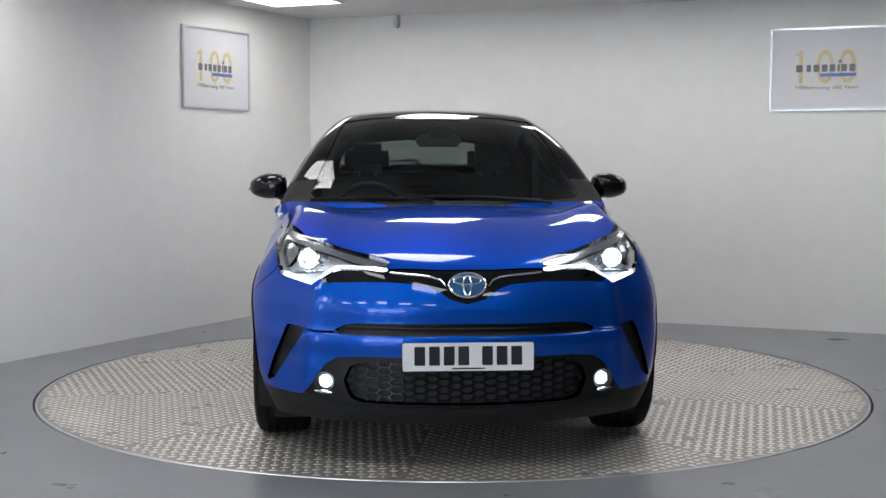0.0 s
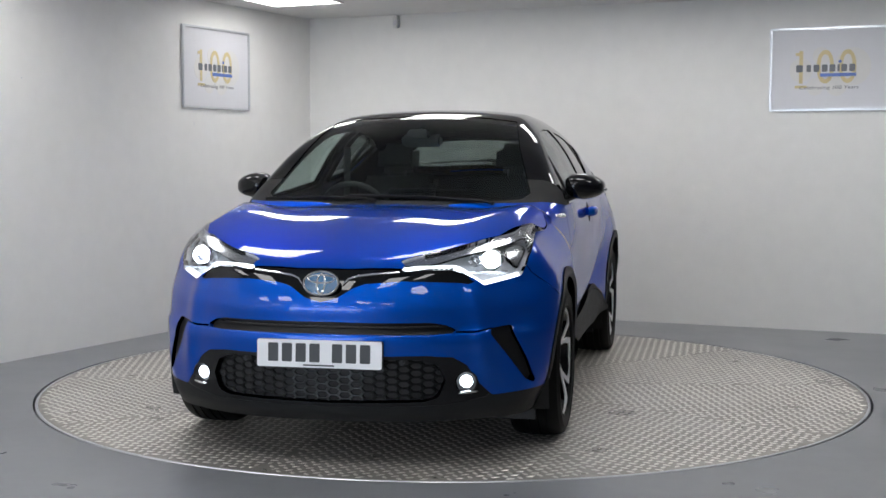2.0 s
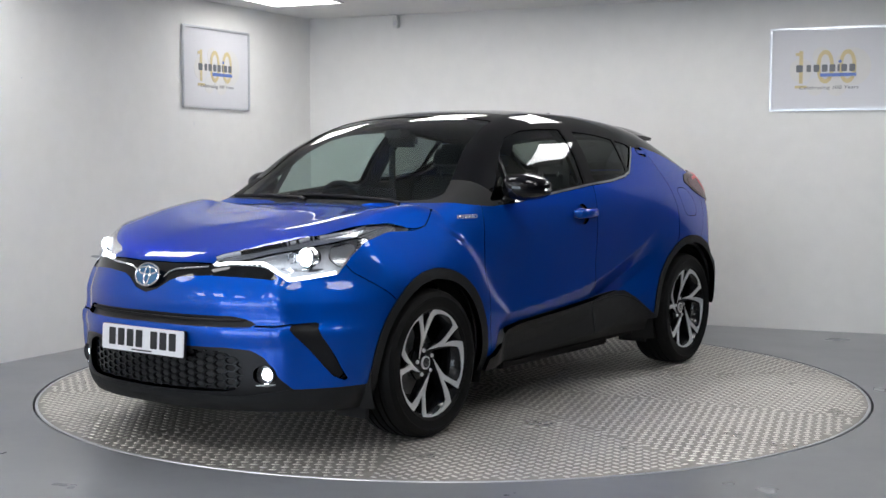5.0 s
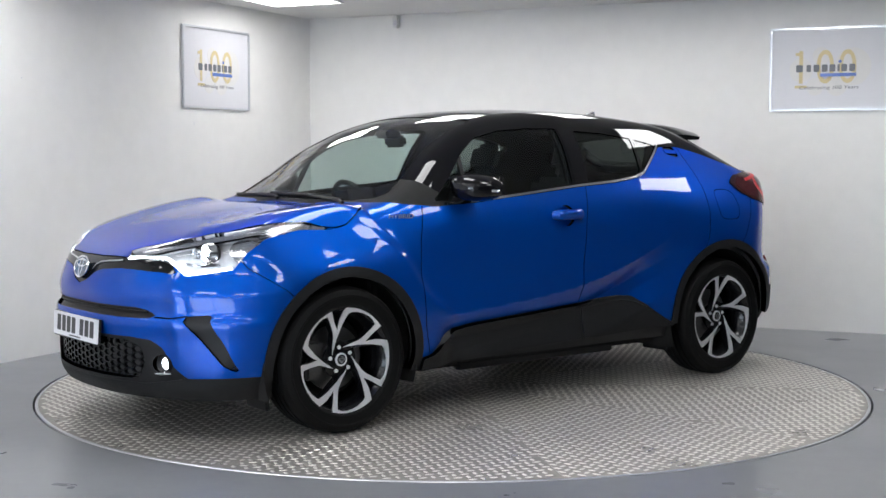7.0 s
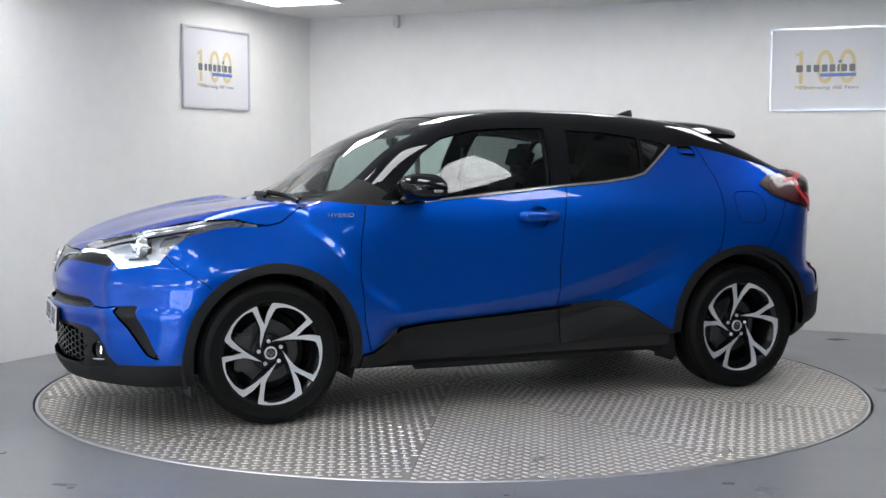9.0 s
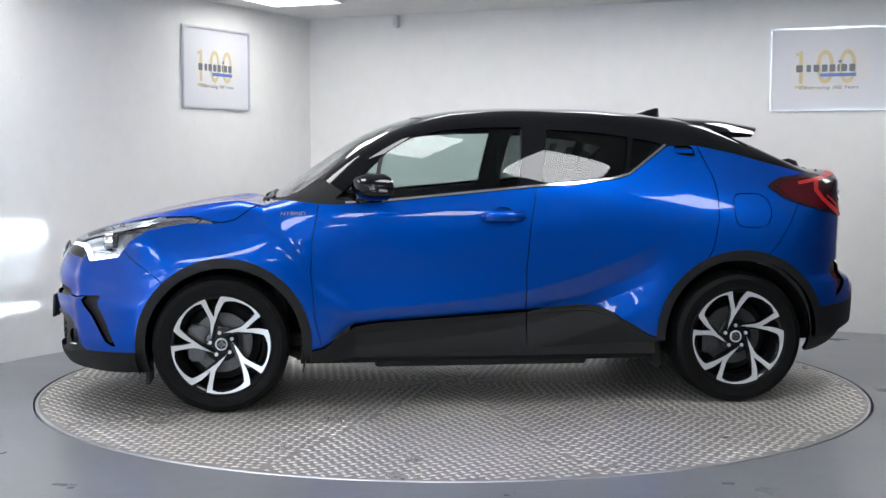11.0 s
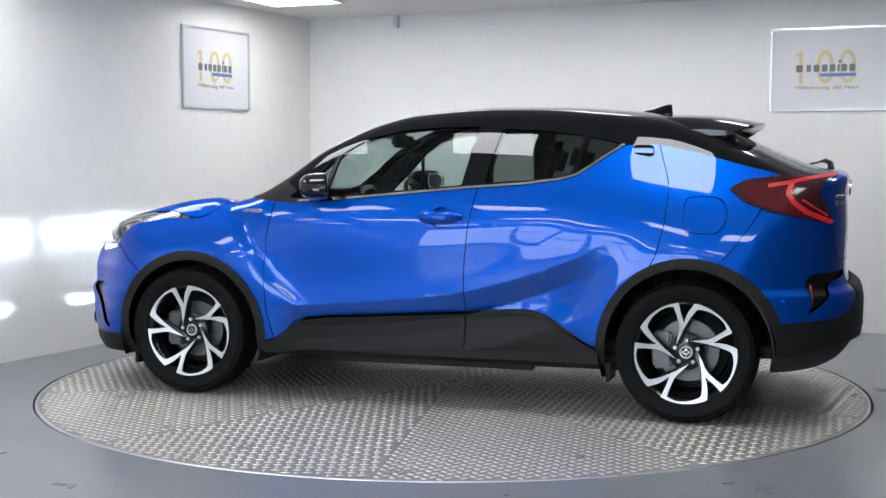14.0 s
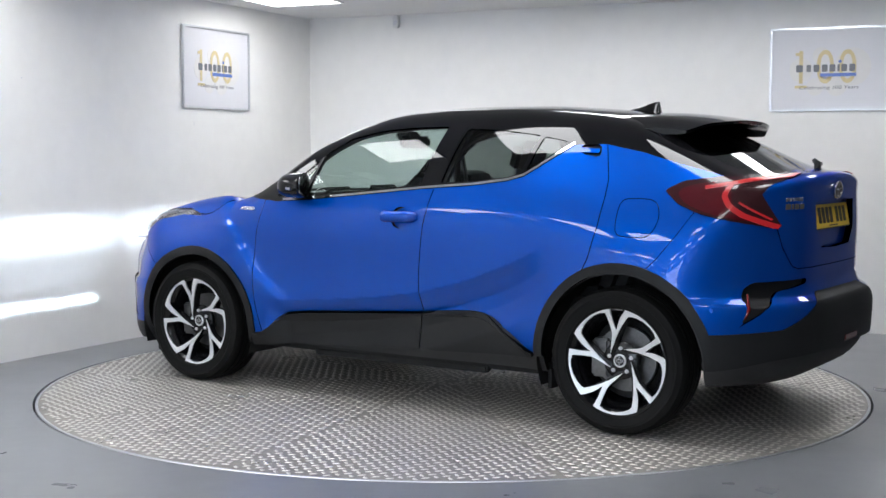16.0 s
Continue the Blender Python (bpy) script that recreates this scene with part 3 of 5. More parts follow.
def solve_body(u_front, u_mid, u_rear, n_v, sink=0.0):
    """Half of the body (y >= 0) as a grid of points on its skin, found along rays from a spine."""
    cols = [(1.1, 90.0 * i / u_front) for i in range(u_front)] + [(1.1 - 2.4 * i / u_mid, 90.0) for i in range(u_mid)] + [(-1.3, 90.0 + 90.0 * i / u_rear) for i in range(u_rear + 1)]
    ox = np.array([c[0] for c in cols])[:, None]
    az = np.radians([c[1] for c in cols])[:, None]
    el = np.radians(np.linspace(-37, 90, n_v))[None, :]
    dx, dy, dz = np.cos(az) * np.cos(el), np.sin(az) * np.cos(el), np.sin(el) + 0 * az
    ox = np.broadcast_to(ox, dx.shape).ravel()
    dx, dy, dz = dx.ravel(), dy.ravel(), dz.ravel()
    lo, hi = np.full(len(ox), 0.05), np.full(len(ox), 2.2)
    found = np.zeros(len(ox), bool)
    for s in np.linspace(0.1, 2.2, 64):
        out = inside(ox + s * dx, s * dy, 0.62 + s * dz) <= sink
        first = out & ~found
        hi = np.where(first, s, hi)
        lo = np.where(first, s - 2.1 / 63, lo)
        found |= out
    for _ in range(26):
        mid = (lo + hi) / 2
        ins = inside(ox + mid * dx, mid * dy, 0.62 + mid * dz) > sink
        lo, hi = np.where(ins, mid, lo), np.where(ins, hi, mid)
    s = (lo + hi) / 2
    P = np.stack([ox + s * dx, np.maximum(s * dy, 0), 0.62 + s * dz], 1)
    P[np.abs(dy) < 1e-6, 1] = 0
    nu = len(cols)
    g = np.arange(nu * n_v).reshape(nu, n_v)
    a, b, c, d = g[:-1, :-1].ravel(), g[1:, :-1].ravel(), g[1:, 1:].ravel(), g[:-1, 1:].ravel()
    T = np.concatenate([np.stack([a, b, c], 1), np.stack([a, c, d], 1)])
    area = np.linalg.norm(np.cross(P[T[:, 1]] - P[T[:, 0]], P[T[:, 2]] - P[T[:, 0]]), axis=1)
    return P, T[area > 1e-9]


def skin_normals(P):
    e = 0.004
    N = np.zeros_like(P)
    for k in range(3):
        q, r = P.copy(), P.copy()
        q[:, k] += e
        r[:, k] -= e
        N[:, k] = inside(*r.T) - inside(*q.T)
    N[P[:, 1] < 1e-5, 1] = 0
    return N / np.maximum(np.linalg.norm(N, axis=1, keepdims=True), 1e-9)


class Skin:
    """A triangle skin whose regions are cut out along lines."""

    def __init__(self, P, T):
        self.P, self.T = P, T

    def cut(self, tris, line):
        """Split triangles along line(points) = 0: those where it is positive, and the rest."""
        used = np.unique(tris)
        val = np.zeros(len(self.P))
        val[used] = line(self.P[used])
        val[np.abs(val) < 1e-6] = 1e-6
        pos = val > 0
        k = pos[tris].sum(1)
        ins, outs = [tris[k == 3]], [tris[k == 0]]
        extra, seen, n0 = [], {}, len(self.P)

        def between(i, j):
            key = (i, j) if i < j else (j, i)
            if key not in seen:
                t = val[i] / (val[i] - val[j])
                seen[key] = n0 + len(extra)
                extra.append(self.P[i] + t * (self.P[j] - self.P[i]))
            return seen[key]

        a, b = [], []
        for t in tris[(k == 1) | (k == 2)]:
            one = [i for i in range(3) if pos[t[i]] == (pos[t].sum() == 1)][0]
            p, q, r = int(t[one]), int(t[(one + 1) % 3]), int(t[(one + 2) % 3])
            pq, pr = between(p, q), between(p, r)
            (a if pos[p] else b).append((p, pq, pr))
            (b if pos[p] else a).extend([(pq, q, r), (pq, r, pr)])
        if extra:
            self.P = np.concatenate([self.P, np.array(extra)])
        if a:
            ins.append(np.array(a))
        if b:
            outs.append(np.array(b))
        return np.concatenate(ins), np.concatenate(outs)


def soften(points, rounds=1):
    """Round the corners of a closed outline."""
    p = np.asarray(points, float)
    for _ in range(rounds):
        q = np.roll(p, -1, 0)
        p = np.stack([0.78 * p + 0.22 * q, 0.22 * p + 0.78 * q], 1).reshape(-1, 2)
    return p


def area_of(points, axes, rounds=0, grow=0.0, limit=None):
    """A line function: signed distance to an outline in two of the axes, positive within."""
    poly = soften(points, rounds) if rounds else np.asarray(points, float)
    ia, ib = "xyz".index(axes[0]), "xyz".index(axes[1])

    def f(P):
        q = P[:, [ia, ib]]
        a, b = poly, np.roll(poly, -1, 0)
        best, ins = np.full(len(q), 1e9), np.zeros(len(q), bool)
        for s, e in zip(a, b):
            d = e - s
            t = np.clip(((q - s) @ d) / max(d @ d, 1e-12), 0, 1)
            best = np.minimum(best, np.hypot(*(q - s - t[:, None] * d).T))
            if s[1] != e[1]:
                hit = (s[1] > q[:, 1]) != (e[1] > q[:, 1])
                ins ^= hit & (q[:, 0] < (e[0] - s[0]) * (q[:, 1] - s[1]) / (e[1] - s[1]) + s[0])
        v = np.where(ins, best, -best) + grow
        if limit:
            axis, sense, at = limit
            v = np.minimum(v, sense * (P[:, "xyz".index(axis)] - at))
        return v

    return f


def disc_of(cx, r, cz=0.335):
    return lambda P: r - np.hypot(P[:, 0] - cx, P[:, 2] - cz)


def band(skin, tris, points, axes, half, limit=None):
    """Cut out a narrow band along an open line: the band, and the rest."""
    line = np.asarray(points, float)
    ia, ib = "xyz".index(axes[0]), "xyz".index(axes[1])
    d0, d1 = line[1] - line[0], line[-1] - line[-2]
    d0, d1 = d0 / np.hypot(*d0), d1 / np.hypot(*d1)

    def side(P):
        q = P[:, [ia, ib]]
        best, out = np.full(len(q), 1e9), np.zeros(len(q))
        for k, (s, e) in enumerate(zip(line, line[1:])):
            d = e - s
            n = np.hypot(*d)
            t = ((q - s) @ d) / (n * n)
            t = np.clip(t, -9 if k == 0 else 0, 9 if k == len(line) - 2 else 1)
            away = q - s - t[:, None] * d
            r = np.hypot(*away.T)
            cross = (d[0] * (q[:, 1] - s[1]) - d[1] * (q[:, 0] - s[0]))
            out = np.where(r < best, np.sign(cross) * r, out)
            best = np.minimum(best, r)
        return out

    steps = [lambda P: (P[:, [ia, ib]] - line[0]) @ d0, lambda P: (line[-1] - P[:, [ia, ib]]) @ d1, lambda P: side(P) + half, lambda P: half - side(P)]
    if limit:
        axis, sense, at = limit
        steps.insert(0, lambda P: sense * (P[:, "xyz".index(axis)] - at))
    rest = []
    for f in steps:
        tris, out = skin.cut(tris, f)
        rest.append(out)
    return tris, np.concatenate(rest)


def panel(name, skin, tris, mat, parent, side=0, off=0.0, rim=0.014, label=""):
    """Make a mesh of a region of the skin with turned-in edges. side 0: both halves as one, 1: left, -1: right."""
    if len(tris) == 0:
        return None
    ids, T = np.unique(tris, return_inverse=True)
    T = T.reshape(-1, 3)
    # weld points that coincide
    _, first, back = np.unique(np.round(skin.P[ids], 5), axis=0, return_index=True, return_inverse=True)
    P, T = skin.P[ids][first], back.reshape(-1)[T]
    T = T[(T[:, 0] != T[:, 1]) & (T[:, 1] != T[:, 2]) & (T[:, 0] != T[:, 2])]
    # leave out crumbs that lie apart from the panel
    tag = np.arange(len(P))
    while True:
        low = tag[T].min(1)
        nxt = tag.copy()
        for k in range(3):
            np.minimum.at(nxt, T[:, k], low)
        nxt = nxt[nxt]
        if (nxt == tag).all():
            break
        tag = nxt
    size = np.linalg.norm(np.cross(P[T[:, 1]] - P[T[:, 0]], P[T[:, 2]] - P[T[:, 0]]), axis=1)
    share = np.bincount(tag[T[:, 0]], size, len(P))
    T = T[share[tag[T[:, 0]]] > 0.06 * size.sum()]
    N = skin_normals(P)
    Q = P + N * off
    Q[P[:, 1] < 1e-5, 1] = 0
    e = np.sort(np.concatenate([T[:, [0, 1]], T[:, [1, 2]], T[:, [2, 0]]]), axis=1)
    uniq, count = np.unique(e, axis=0, return_counts=True)
    border = uniq[count == 1]
    border = border[~((P[border[:, 0], 1] < 1e-4) & (P[border[:, 1], 1] < 1e-4))]
    verts, norms, faces = [Q], [N], [T]
    if len(border) and rim:
        i, j = border[:, 0], border[:, 1]
        n0 = len(Q)
        m = len(border)
        side_n = np.cross(Q[j] - Q[i], (N[i] + N[j]) / 2)
        side_n /= np.maximum(np.linalg.norm(side_n, axis=1, keepdims=True), 1e-9)
        verts += [Q[i], Q[j], Q[j] - N[j] * rim, Q[i] - N[i] * rim]
        norms += [side_n] * 4
        k = np.arange(m) + n0
        faces += [np.stack([k, k + m, k + 2 * m], 1), np.stack([k, k + 2 * m, k + 3 * m], 1)]
    V, NN, F = np.concatenate(verts), np.concatenate(norms), np.concatenate(faces)
    flip = np.array([1, -1, 1])
    if side == 0:
        n = len(V)
        V, NN, F = np.concatenate([V, V * flip]), np.concatenate([NN, NN * flip]), np.concatenate([F, F[:, ::-1] + n])
    elif side < 0:
        V, NN, F = V * flip, NN * flip, F[:, ::-1]
    me = bpy.data.meshes.new(name)
    me.from_pydata(V.tolist(), [], F.tolist())
    me.materials.append(mat)
    me.shade_smooth()
    me.normals_split_custom_set_from_vertices(NN.tolist())
    ob = new(name, me)
    ob.parent = parent
    return tagged(ob, label) if label else ob


CAR = new("car")
tagged(CAR, "blue compact crossover car with black roof, lamps lit", "car")


def make_body():
    P, T = solve_body(80, 170, 66, 130)
    sk = Skin(P, T)
    made = {}

    def both(name, tris, mat, off=0.0, rim=0.014, label=""):
        for s in (1, -1):
            ob = panel(name, sk, tris, mat, CAR, s, off, rim, label)
            made.setdefault(name, []).append(ob)

    def one(name, tris, mat, off=0.0, rim=0.014, label=""):
        ob = panel(name, sk, tris, mat, CAR, 0, off, rim, label)
        made.setdefault(name, []).append(ob)

    rest = sk.T
    # lower edge
    rest, _ = sk.cut(rest, lambda p: p[:, 2] - pchip([-2.2, -2.0, -1.75, -1.0, -0.85, -0.22, 0.81, 1.3, 1.8, 2.3], [0.405, 0.378, 0.332, 0.331, 0.328, 0.304, 0.254, 0.232, 0.195, 0.20], p[:, 0]))
    # wheel openings and their trims
    for cx, cz, r_in, r_out in ((1.305, 0.335, 0.386, 0.433), (-1.335, 0.345, 0.402, 0.446)):
        _, rest = sk.cut(rest, disc_of(cx, r_in, cz))
        trim, rest = sk.cut(rest, disc_of(cx, r_out, cz))
        both("wheel_arch_trim", trim, CLAD, 0.006, 0.035, "grained black plastic wheel arch trim")
    # headlamps
    lamp, rest = sk.cut(rest, area_of([(2.137, 0.803), (2.094, 0.818), (2.036, 0.818), (2.02, 0.788), (1.992, 0.743), (1.914, 0.756), (1.827, 0.773), (1.767, 0.848),
                                       (1.682, 0.903), (1.502, 0.937), (1.312, 0.935), (1.46, 0.974), (1.583, 0.972), (1.835, 0.928), (1.994, 0.890), (2.089, 0.848)], "xz"))
    lamp, over = sk.cut(lamp, lambda p: p[:, 1] - pchip([1.2, 1.46, 1.583, 1.835, 1.994, 2.089, 2.15], [0.75, 0.73, 0.698, 0.605, 0.455, 0.305, 0.27], p[:, 0]))
    rest = np.concatenate((rest, over))
    both("headlamp", lamp, LAMP_GLASS, 0.0, 0.0, "clear headlamp cover over a lit projector")
    drl, back = band(sk, lamp, [(2.137, 0.811), (2.094, 0.825), (2.034, 0.825), (2.013, 0.792), (1.989, 0.754), (1.914, 0.765), (1.832, 0.780)], "xz", 0.0068)
    lamp_bits = dict(drl=drl, back=back)
    # bonnet
    bonnet, rest = sk.cut(rest, area_of([(2.148, -0.1), (2.148, 0.108), (2.13, 0.27), (2.12, 0.345), (2.04, 0.50), (1.87, 0.63), (1.61, 0.718), (1.46, 0.758), (1.38, 0.772), (1.31, 0.785),
                                         (1.25, 0.785), (1.18, 0.762), (1.125, 0.722), (1.10, 0.68), (1.105, 0.5), (1.125, 0.25), (1.13, -0.1)], "xy", 0, -0.002, ("z", 1, 0.813)))
    _, rest = sk.cut(rest, area_of([(2.148, -0.1), (2.148, 0.108), (2.13, 0.27), (2.12, 0.345), (2.04, 0.50), (1.87, 0.63), (1.61, 0.718), (1.46, 0.758), (1.38, 0.772), (1.31, 0.785),
                                    (1.25, 0.785), (1.18, 0.762), (1.125, 0.722), (1.10, 0.68), (1.105, 0.5), (1.125, 0.25), (1.13, -0.1)], "xy", 0, 0.002, ("z", 1, 0.813)))
    one("bonnet", bonnet, PAINT, label="blue metallic bonnet")
    # dark upper body: pillars, roof, screens
    dark, rest = sk.cut(rest, area_of([(1.16, 1.01), (1.09, 1.045), (1.0, 1.052), (0.90, 1.040), (0.75, 1.028), (0.52, 1.040), (0.177, 1.071), (-0.223, 1.108), (-0.509, 1.128), (-0.681, 1.150),
                                       (-0.768, 1.172), (-0.828, 1.212), (-0.994, 1.325), (-1.15, 1.328), (-1.34, 1.290), (-1.525, 1.238), (-1.763, 1.178), (-1.92, 1.190),
                                       (-1.93, 2.0), (1.16, 2.0)], "xz"))
    chrome, dark = band(sk, dark, [(0.70, 1.040), (0.52, 1.048), (0.177, 1.079), (-0.223, 1.116), (-0.509, 1.136), (-0.681, 1.158), (-0.765, 1.180), (-0.822, 1.218), (-0.985, 1.332)], "xz", 0.0055, ("y", 1, 0.4))
    both("window_strip", chrome, CHROME, 0.004, 0.01, "bright chrome strip under the side windows")
    screen, dark = sk.cut(dark, area_of([(-0.1, 1.055), (0.52, 1.058), (0.635, 1.066), (0.665, 1.090), (0.600, 1.236), (0.530, 1.398), (0.498, 1.458), (0.35, 1.478), (0.15, 1.487), (-0.1, 1.489)], "yz", 0, 0, ("x", 1, 0.12)))
    one("windscreen", screen, CLEAR, -0.003, 0.0, "clear raked windscreen")
    front_glass, dark = sk.cut(dark, area_of([(0.765, 1.052), (0.642, 1.149), (0.477, 1.298), (0.362, 1.368), (0.186, 1.406), (-0.02, 1.421), (-0.233, 1.423), (-0.186, 1.126), (0.177, 1.093), (0.52, 1.062)], "xz", 0, 0, ("y", 1, 0.3)))
    bar, front_glass = band(sk, front_glass, [(0.56, 1.04), (0.505, 1.32)], "xz", 0.010)
    both("window_divider", bar, BLACK, 0.002, 0.02)
    both("front_side_window", front_glass, CLEAR, -0.004, 0.0, "clear side glass with a faint green tint")
    rear_glass, dark = sk.cut(dark, area_of([(-0.305, 1.137), (-0.357, 1.412), (-0.578, 1.400), (-0.785, 1.374), (-0.745, 1.190), (-0.681, 1.170), (-0.509, 1.150)], "xz", 0, 0, ("y", 1, 0.3)))
    both("rear_side_window", rear_glass, PRIVACY, -0.004, 0.0, "dark privacy side glass")
    small, dark = sk.cut(dark, area_of([(-0.770, 1.200), (-0.810, 1.368), (-0.935, 1.345), (-0.968, 1.328), (-0.84, 1.235)], "xz", 0, 0, ("y", 1, 0.3)))
    both("quarter_window", small, PRIVACY, -0.004, 0.0, "small dark quarter glass")
    hatch, dark = sk.cut(dark, area_of([(-1.36, -0.1), (-1.36, 0.42), (-1.50, 0.535), (-1.74, 0.56), (-1.84, 0.46), (-1.90, 0.30), (-1.915, -0.1)], "xy", 1, 0, ("z", 1, 1.1)))
    one("rear_screen", hatch, REAR_TINT, -0.003, 0.0, "dark tinted rear screen")
    pillar, dark = sk.cut(dark, area_of([(-0.199, 1.10), (-0.245, 1.428), (-0.348, 1.428), (-0.297, 1.10)], "xz", 0, 0, ("y", 1, 0.3)))
    both("door_pillar", pillar, GLOSS_BLACK, 0.001, 0.02, "gloss black pillar between the doors")
    cowl, dark = sk.cut(dark, area_of([(1.2, 0.98), (1.2, 1.14), (0.98, 1.125), (0.86, 1.165), (0.80, 1.150), (0.70, 1.085), (0.66, 1.05), (0.66, 0.98)], "xz"))
    one("cowl_trim", cowl, LINER, 0.0, 0.02, "matt black cowl and pillar foot")
    one("roof", dark, GLOSS_BLACK, label="gloss black roof and pillars")
    # front face
    black_low, rest = sk.cut(rest, area_of([(-0.1, 0.472), (0.42, 0.472), (0.52, 0.462), (0.57, 0.43), (0.62, 0.35), (0.665, 0.297), (0.80, 0.302), (0.95, 0.31), (0.95, 0), (-0.1, 0)], "yz", 0, 0, ("x", 1, 1.72)))
    mesh_hole, black_low = sk.cut(black_low, area_of([(-0.1, 0.462), (0.40, 0.455), (0.47, 0.43), (0.495, 0.37), (0.47, 0.30), (0.42, 0.284), (-0.1, 0.276)], "yz"))
    fog_hole, black_low = sk.cut(black_low, lambda p: 0.040 - np.hypot(p[:, 1] - 0.566, p[:, 2] - 0.358) + np.where(p[:, 0] > 1.6, 0, -1))
    one("lower_grille_backing", mesh_hole, BLACK, -0.05, 0.0)
    mouth, black_low = sk.cut(black_low, area_of([(-0.1, 0.50), (0.55, 0.50), (0.64, 0.40), (0.66, 0.296), (0.50, 0.268), (-0.1, 0.262)], "yz"))
    one("bumper_mouth", mouth, BLACK, -0.002, 0.03, "smooth black surround of the lower grille")
    one("front_lip", black_low, CLAD, 0.0, 0.05, "grained black plastic lower bumper")
    slot, rest = sk.cut(rest, area_of([(-0.1, 0.607), (0.44, 0.603), (0.50, 0.590), (0.545, 0.560), (0.45, 0.556), (-0.1, 0.560)], "yz", 0, 0, ("x", 1, 1.7)))
    one("upper_slot", slot, BLACK, -0.022, 0.0, "narrow black air slot")
    vent, rest = sk.cut(rest, area_of([(0.648, 0.570), (0.728, 0.578), (0.790, 0.43), (0.822, 0.322), (0.785, 0.345)], "yz", 0, 0, ("x", 1, 1.7)))
    both("side_vent", vent, BLACK, -0.018, 0.0, "black plastic bumper side vent")
    seam, rest = band(sk, rest, [(0.53, 0.563), (0.60, 0.560), (0.66, 0.571)], "yz", 0.003, ("x", 1, 1.7))
    grille, rest = sk.cut(rest, area_of([(-0.1, 0.684), (0.0, 0.684), (0.067, 0.702), (0.129, 0.742), (0.176, 0.758), (0.316, 0.768), (0.43, 0.764), (0.53, 0.757), (0.60, 0.748), (0.56, 0.79), (0.50, 0.812),
                                         (0.40, 0.812), (0.318, 0.806), (0.318, 0.90), (-0.1, 0.90)], "yz", 0, 0, ("x", 1, 1.93)))
    one("upper_grille", grille, GLOSS_BLACK, -0.004, 0.02, "gloss black upper grille band")
    bumper, rest = sk.cut(rest, area_of([(1.80, 0.82), (1.776, 0.779), (1.63, 0.677), (1.55, 0.60), (1.55, 0.1), (2.5, 0.1), (2.5, 0.84)], "xz", 0, -0.002))
    one("front_bumper", bumper, PAINT, 0, 0.022, label="blue metallic front bumper")
    _, rest = sk.cut(rest, area_of([(1.80, 0.82), (1.776, 0.779), (1.63, 0.677), (1.55, 0.60), (1.55, 0.1), (2.5, 0.1), (2.5, 0.84)], "xz", 0, 0.002))
    # sill trims
    sill, rest = sk.cut(rest, area_of([(0.90, 0.1), (0.90, 0.30), (0.815, 0.318), (0.666, 0.430), (0.521, 0.447), (-0.167, 0.488), (-0.509, 0.511), (-0.60, 0.497), (-0.863, 0.352), (-0.95, 0.33), (-0.95, 0.1)], "xz"))
    sill_f, _ = sk.cut(sill, lambda p: p[:, 0] + 0.216)
    _, sill_r = sk.cut(sill, lambda p: p[:, 0] + 0.222)
    both("front_sill_trim", sill_f, CLAD, 0.026, 0.05, "grained black plastic sill trim")
    both("rear_sill_trim", sill_r, CLAD, 0.026, 0.05, "grained black plastic sill trim")
    # tail: lamps, notches, dark bumper
    tail, rest = sk.cut(rest, area_of([(-1.500, 1.117), (-1.575, 1.158), (-1.779, 1.184), (-1.925, 1.196), (-1.990, 1.190), (-1.985, 1.174), (-1.935, 1.140), (-1.912, 1.103), (-1.940, 1.04), (-1.980, 0.944),
                                       (-1.884, 0.971), (-1.685, 1.014), (-1.576, 1.056)], "xz", 0, 0, ("y", 1, 0.30)))
    both("tail_lamp", tail, SMOKED, 0.006, 0.03, "smoked red tail lamp")
    low, rest = sk.cut(rest, area_of([(-0.1, 0.655), (0.32, 0.655), (0.36, 0.640), (0.598, 0.532), (0.650, 0.509), (0.98, 0.483), (0.98, 0), (-0.1, 0)], "yz", 0, 0, ("x", -1, -1.6)))
    one("rear_lower_bumper", low, CLAD, 0.004, 0.04, "grained black plastic rear bumper")
    notch, rest = sk.cut(rest, area_of([(0.802, 0.522), (0.735, 0.69), (0.70, 0.716), (0.39, 0.720), (0.37, 0.700), (0.60, 0.672), (0.70, 0.605), (0.785, 0.540)], "yz", 0, 0, ("x", -1, -1.7)))
    both("bumper_notch", notch, BLACK, -0.020, 0.0, "black recess in the rear bumper")
    gate, rest = sk.cut(rest, area_of([(-0.1, 0.765), (0.46, 0.766), (0.50, 0.778), (0.522, 0.80), (0.57, 0.864), (0.60, 0.945), (0.64, 1.04), (0.70, 1.10), (0.70, 1.3), (-0.1, 1.3)], "yz", 0, -0.002, ("x", -1, -1.75)))
    _, rest = sk.cut(rest, area_of([(-0.1, 0.765), (0.46, 0.766), (0.50, 0.778), (0.522, 0.80), (0.57, 0.864), (0.60, 0.945), (0.64, 1.04), (0.70, 1.10), (0.70, 1.3), (-0.1, 1.3)], "yz", 0, 0.002, ("x", -1, -1.75)))
    well, gate = sk.cut(gate, area_of([(-0.1, 1.070), (0.30, 1.064), (0.285, 0.93), (0.22, 0.850), (-0.1, 0.838)], "yz"))
    one("tailgate", gate, PAINT, 0, 0.03, label="blue metallic tailgate with a lip")
    one("plate_recess", well, PAINT, -0.032, 0.0)
    rb = [(-1.66, 1.03), (-1.60, 0.93), (-1.52, 0.82), (-1.40, 0.70), (-1.40, 0.1), (-2.5, 0.1), (-2.5, 1.03)]
    rear, rest = sk.cut(rest, area_of(rb, "xz", 0, -0.0016))
    _, rest = sk.cut(rest, area_of(rb, "xz", 0, 0.0016))
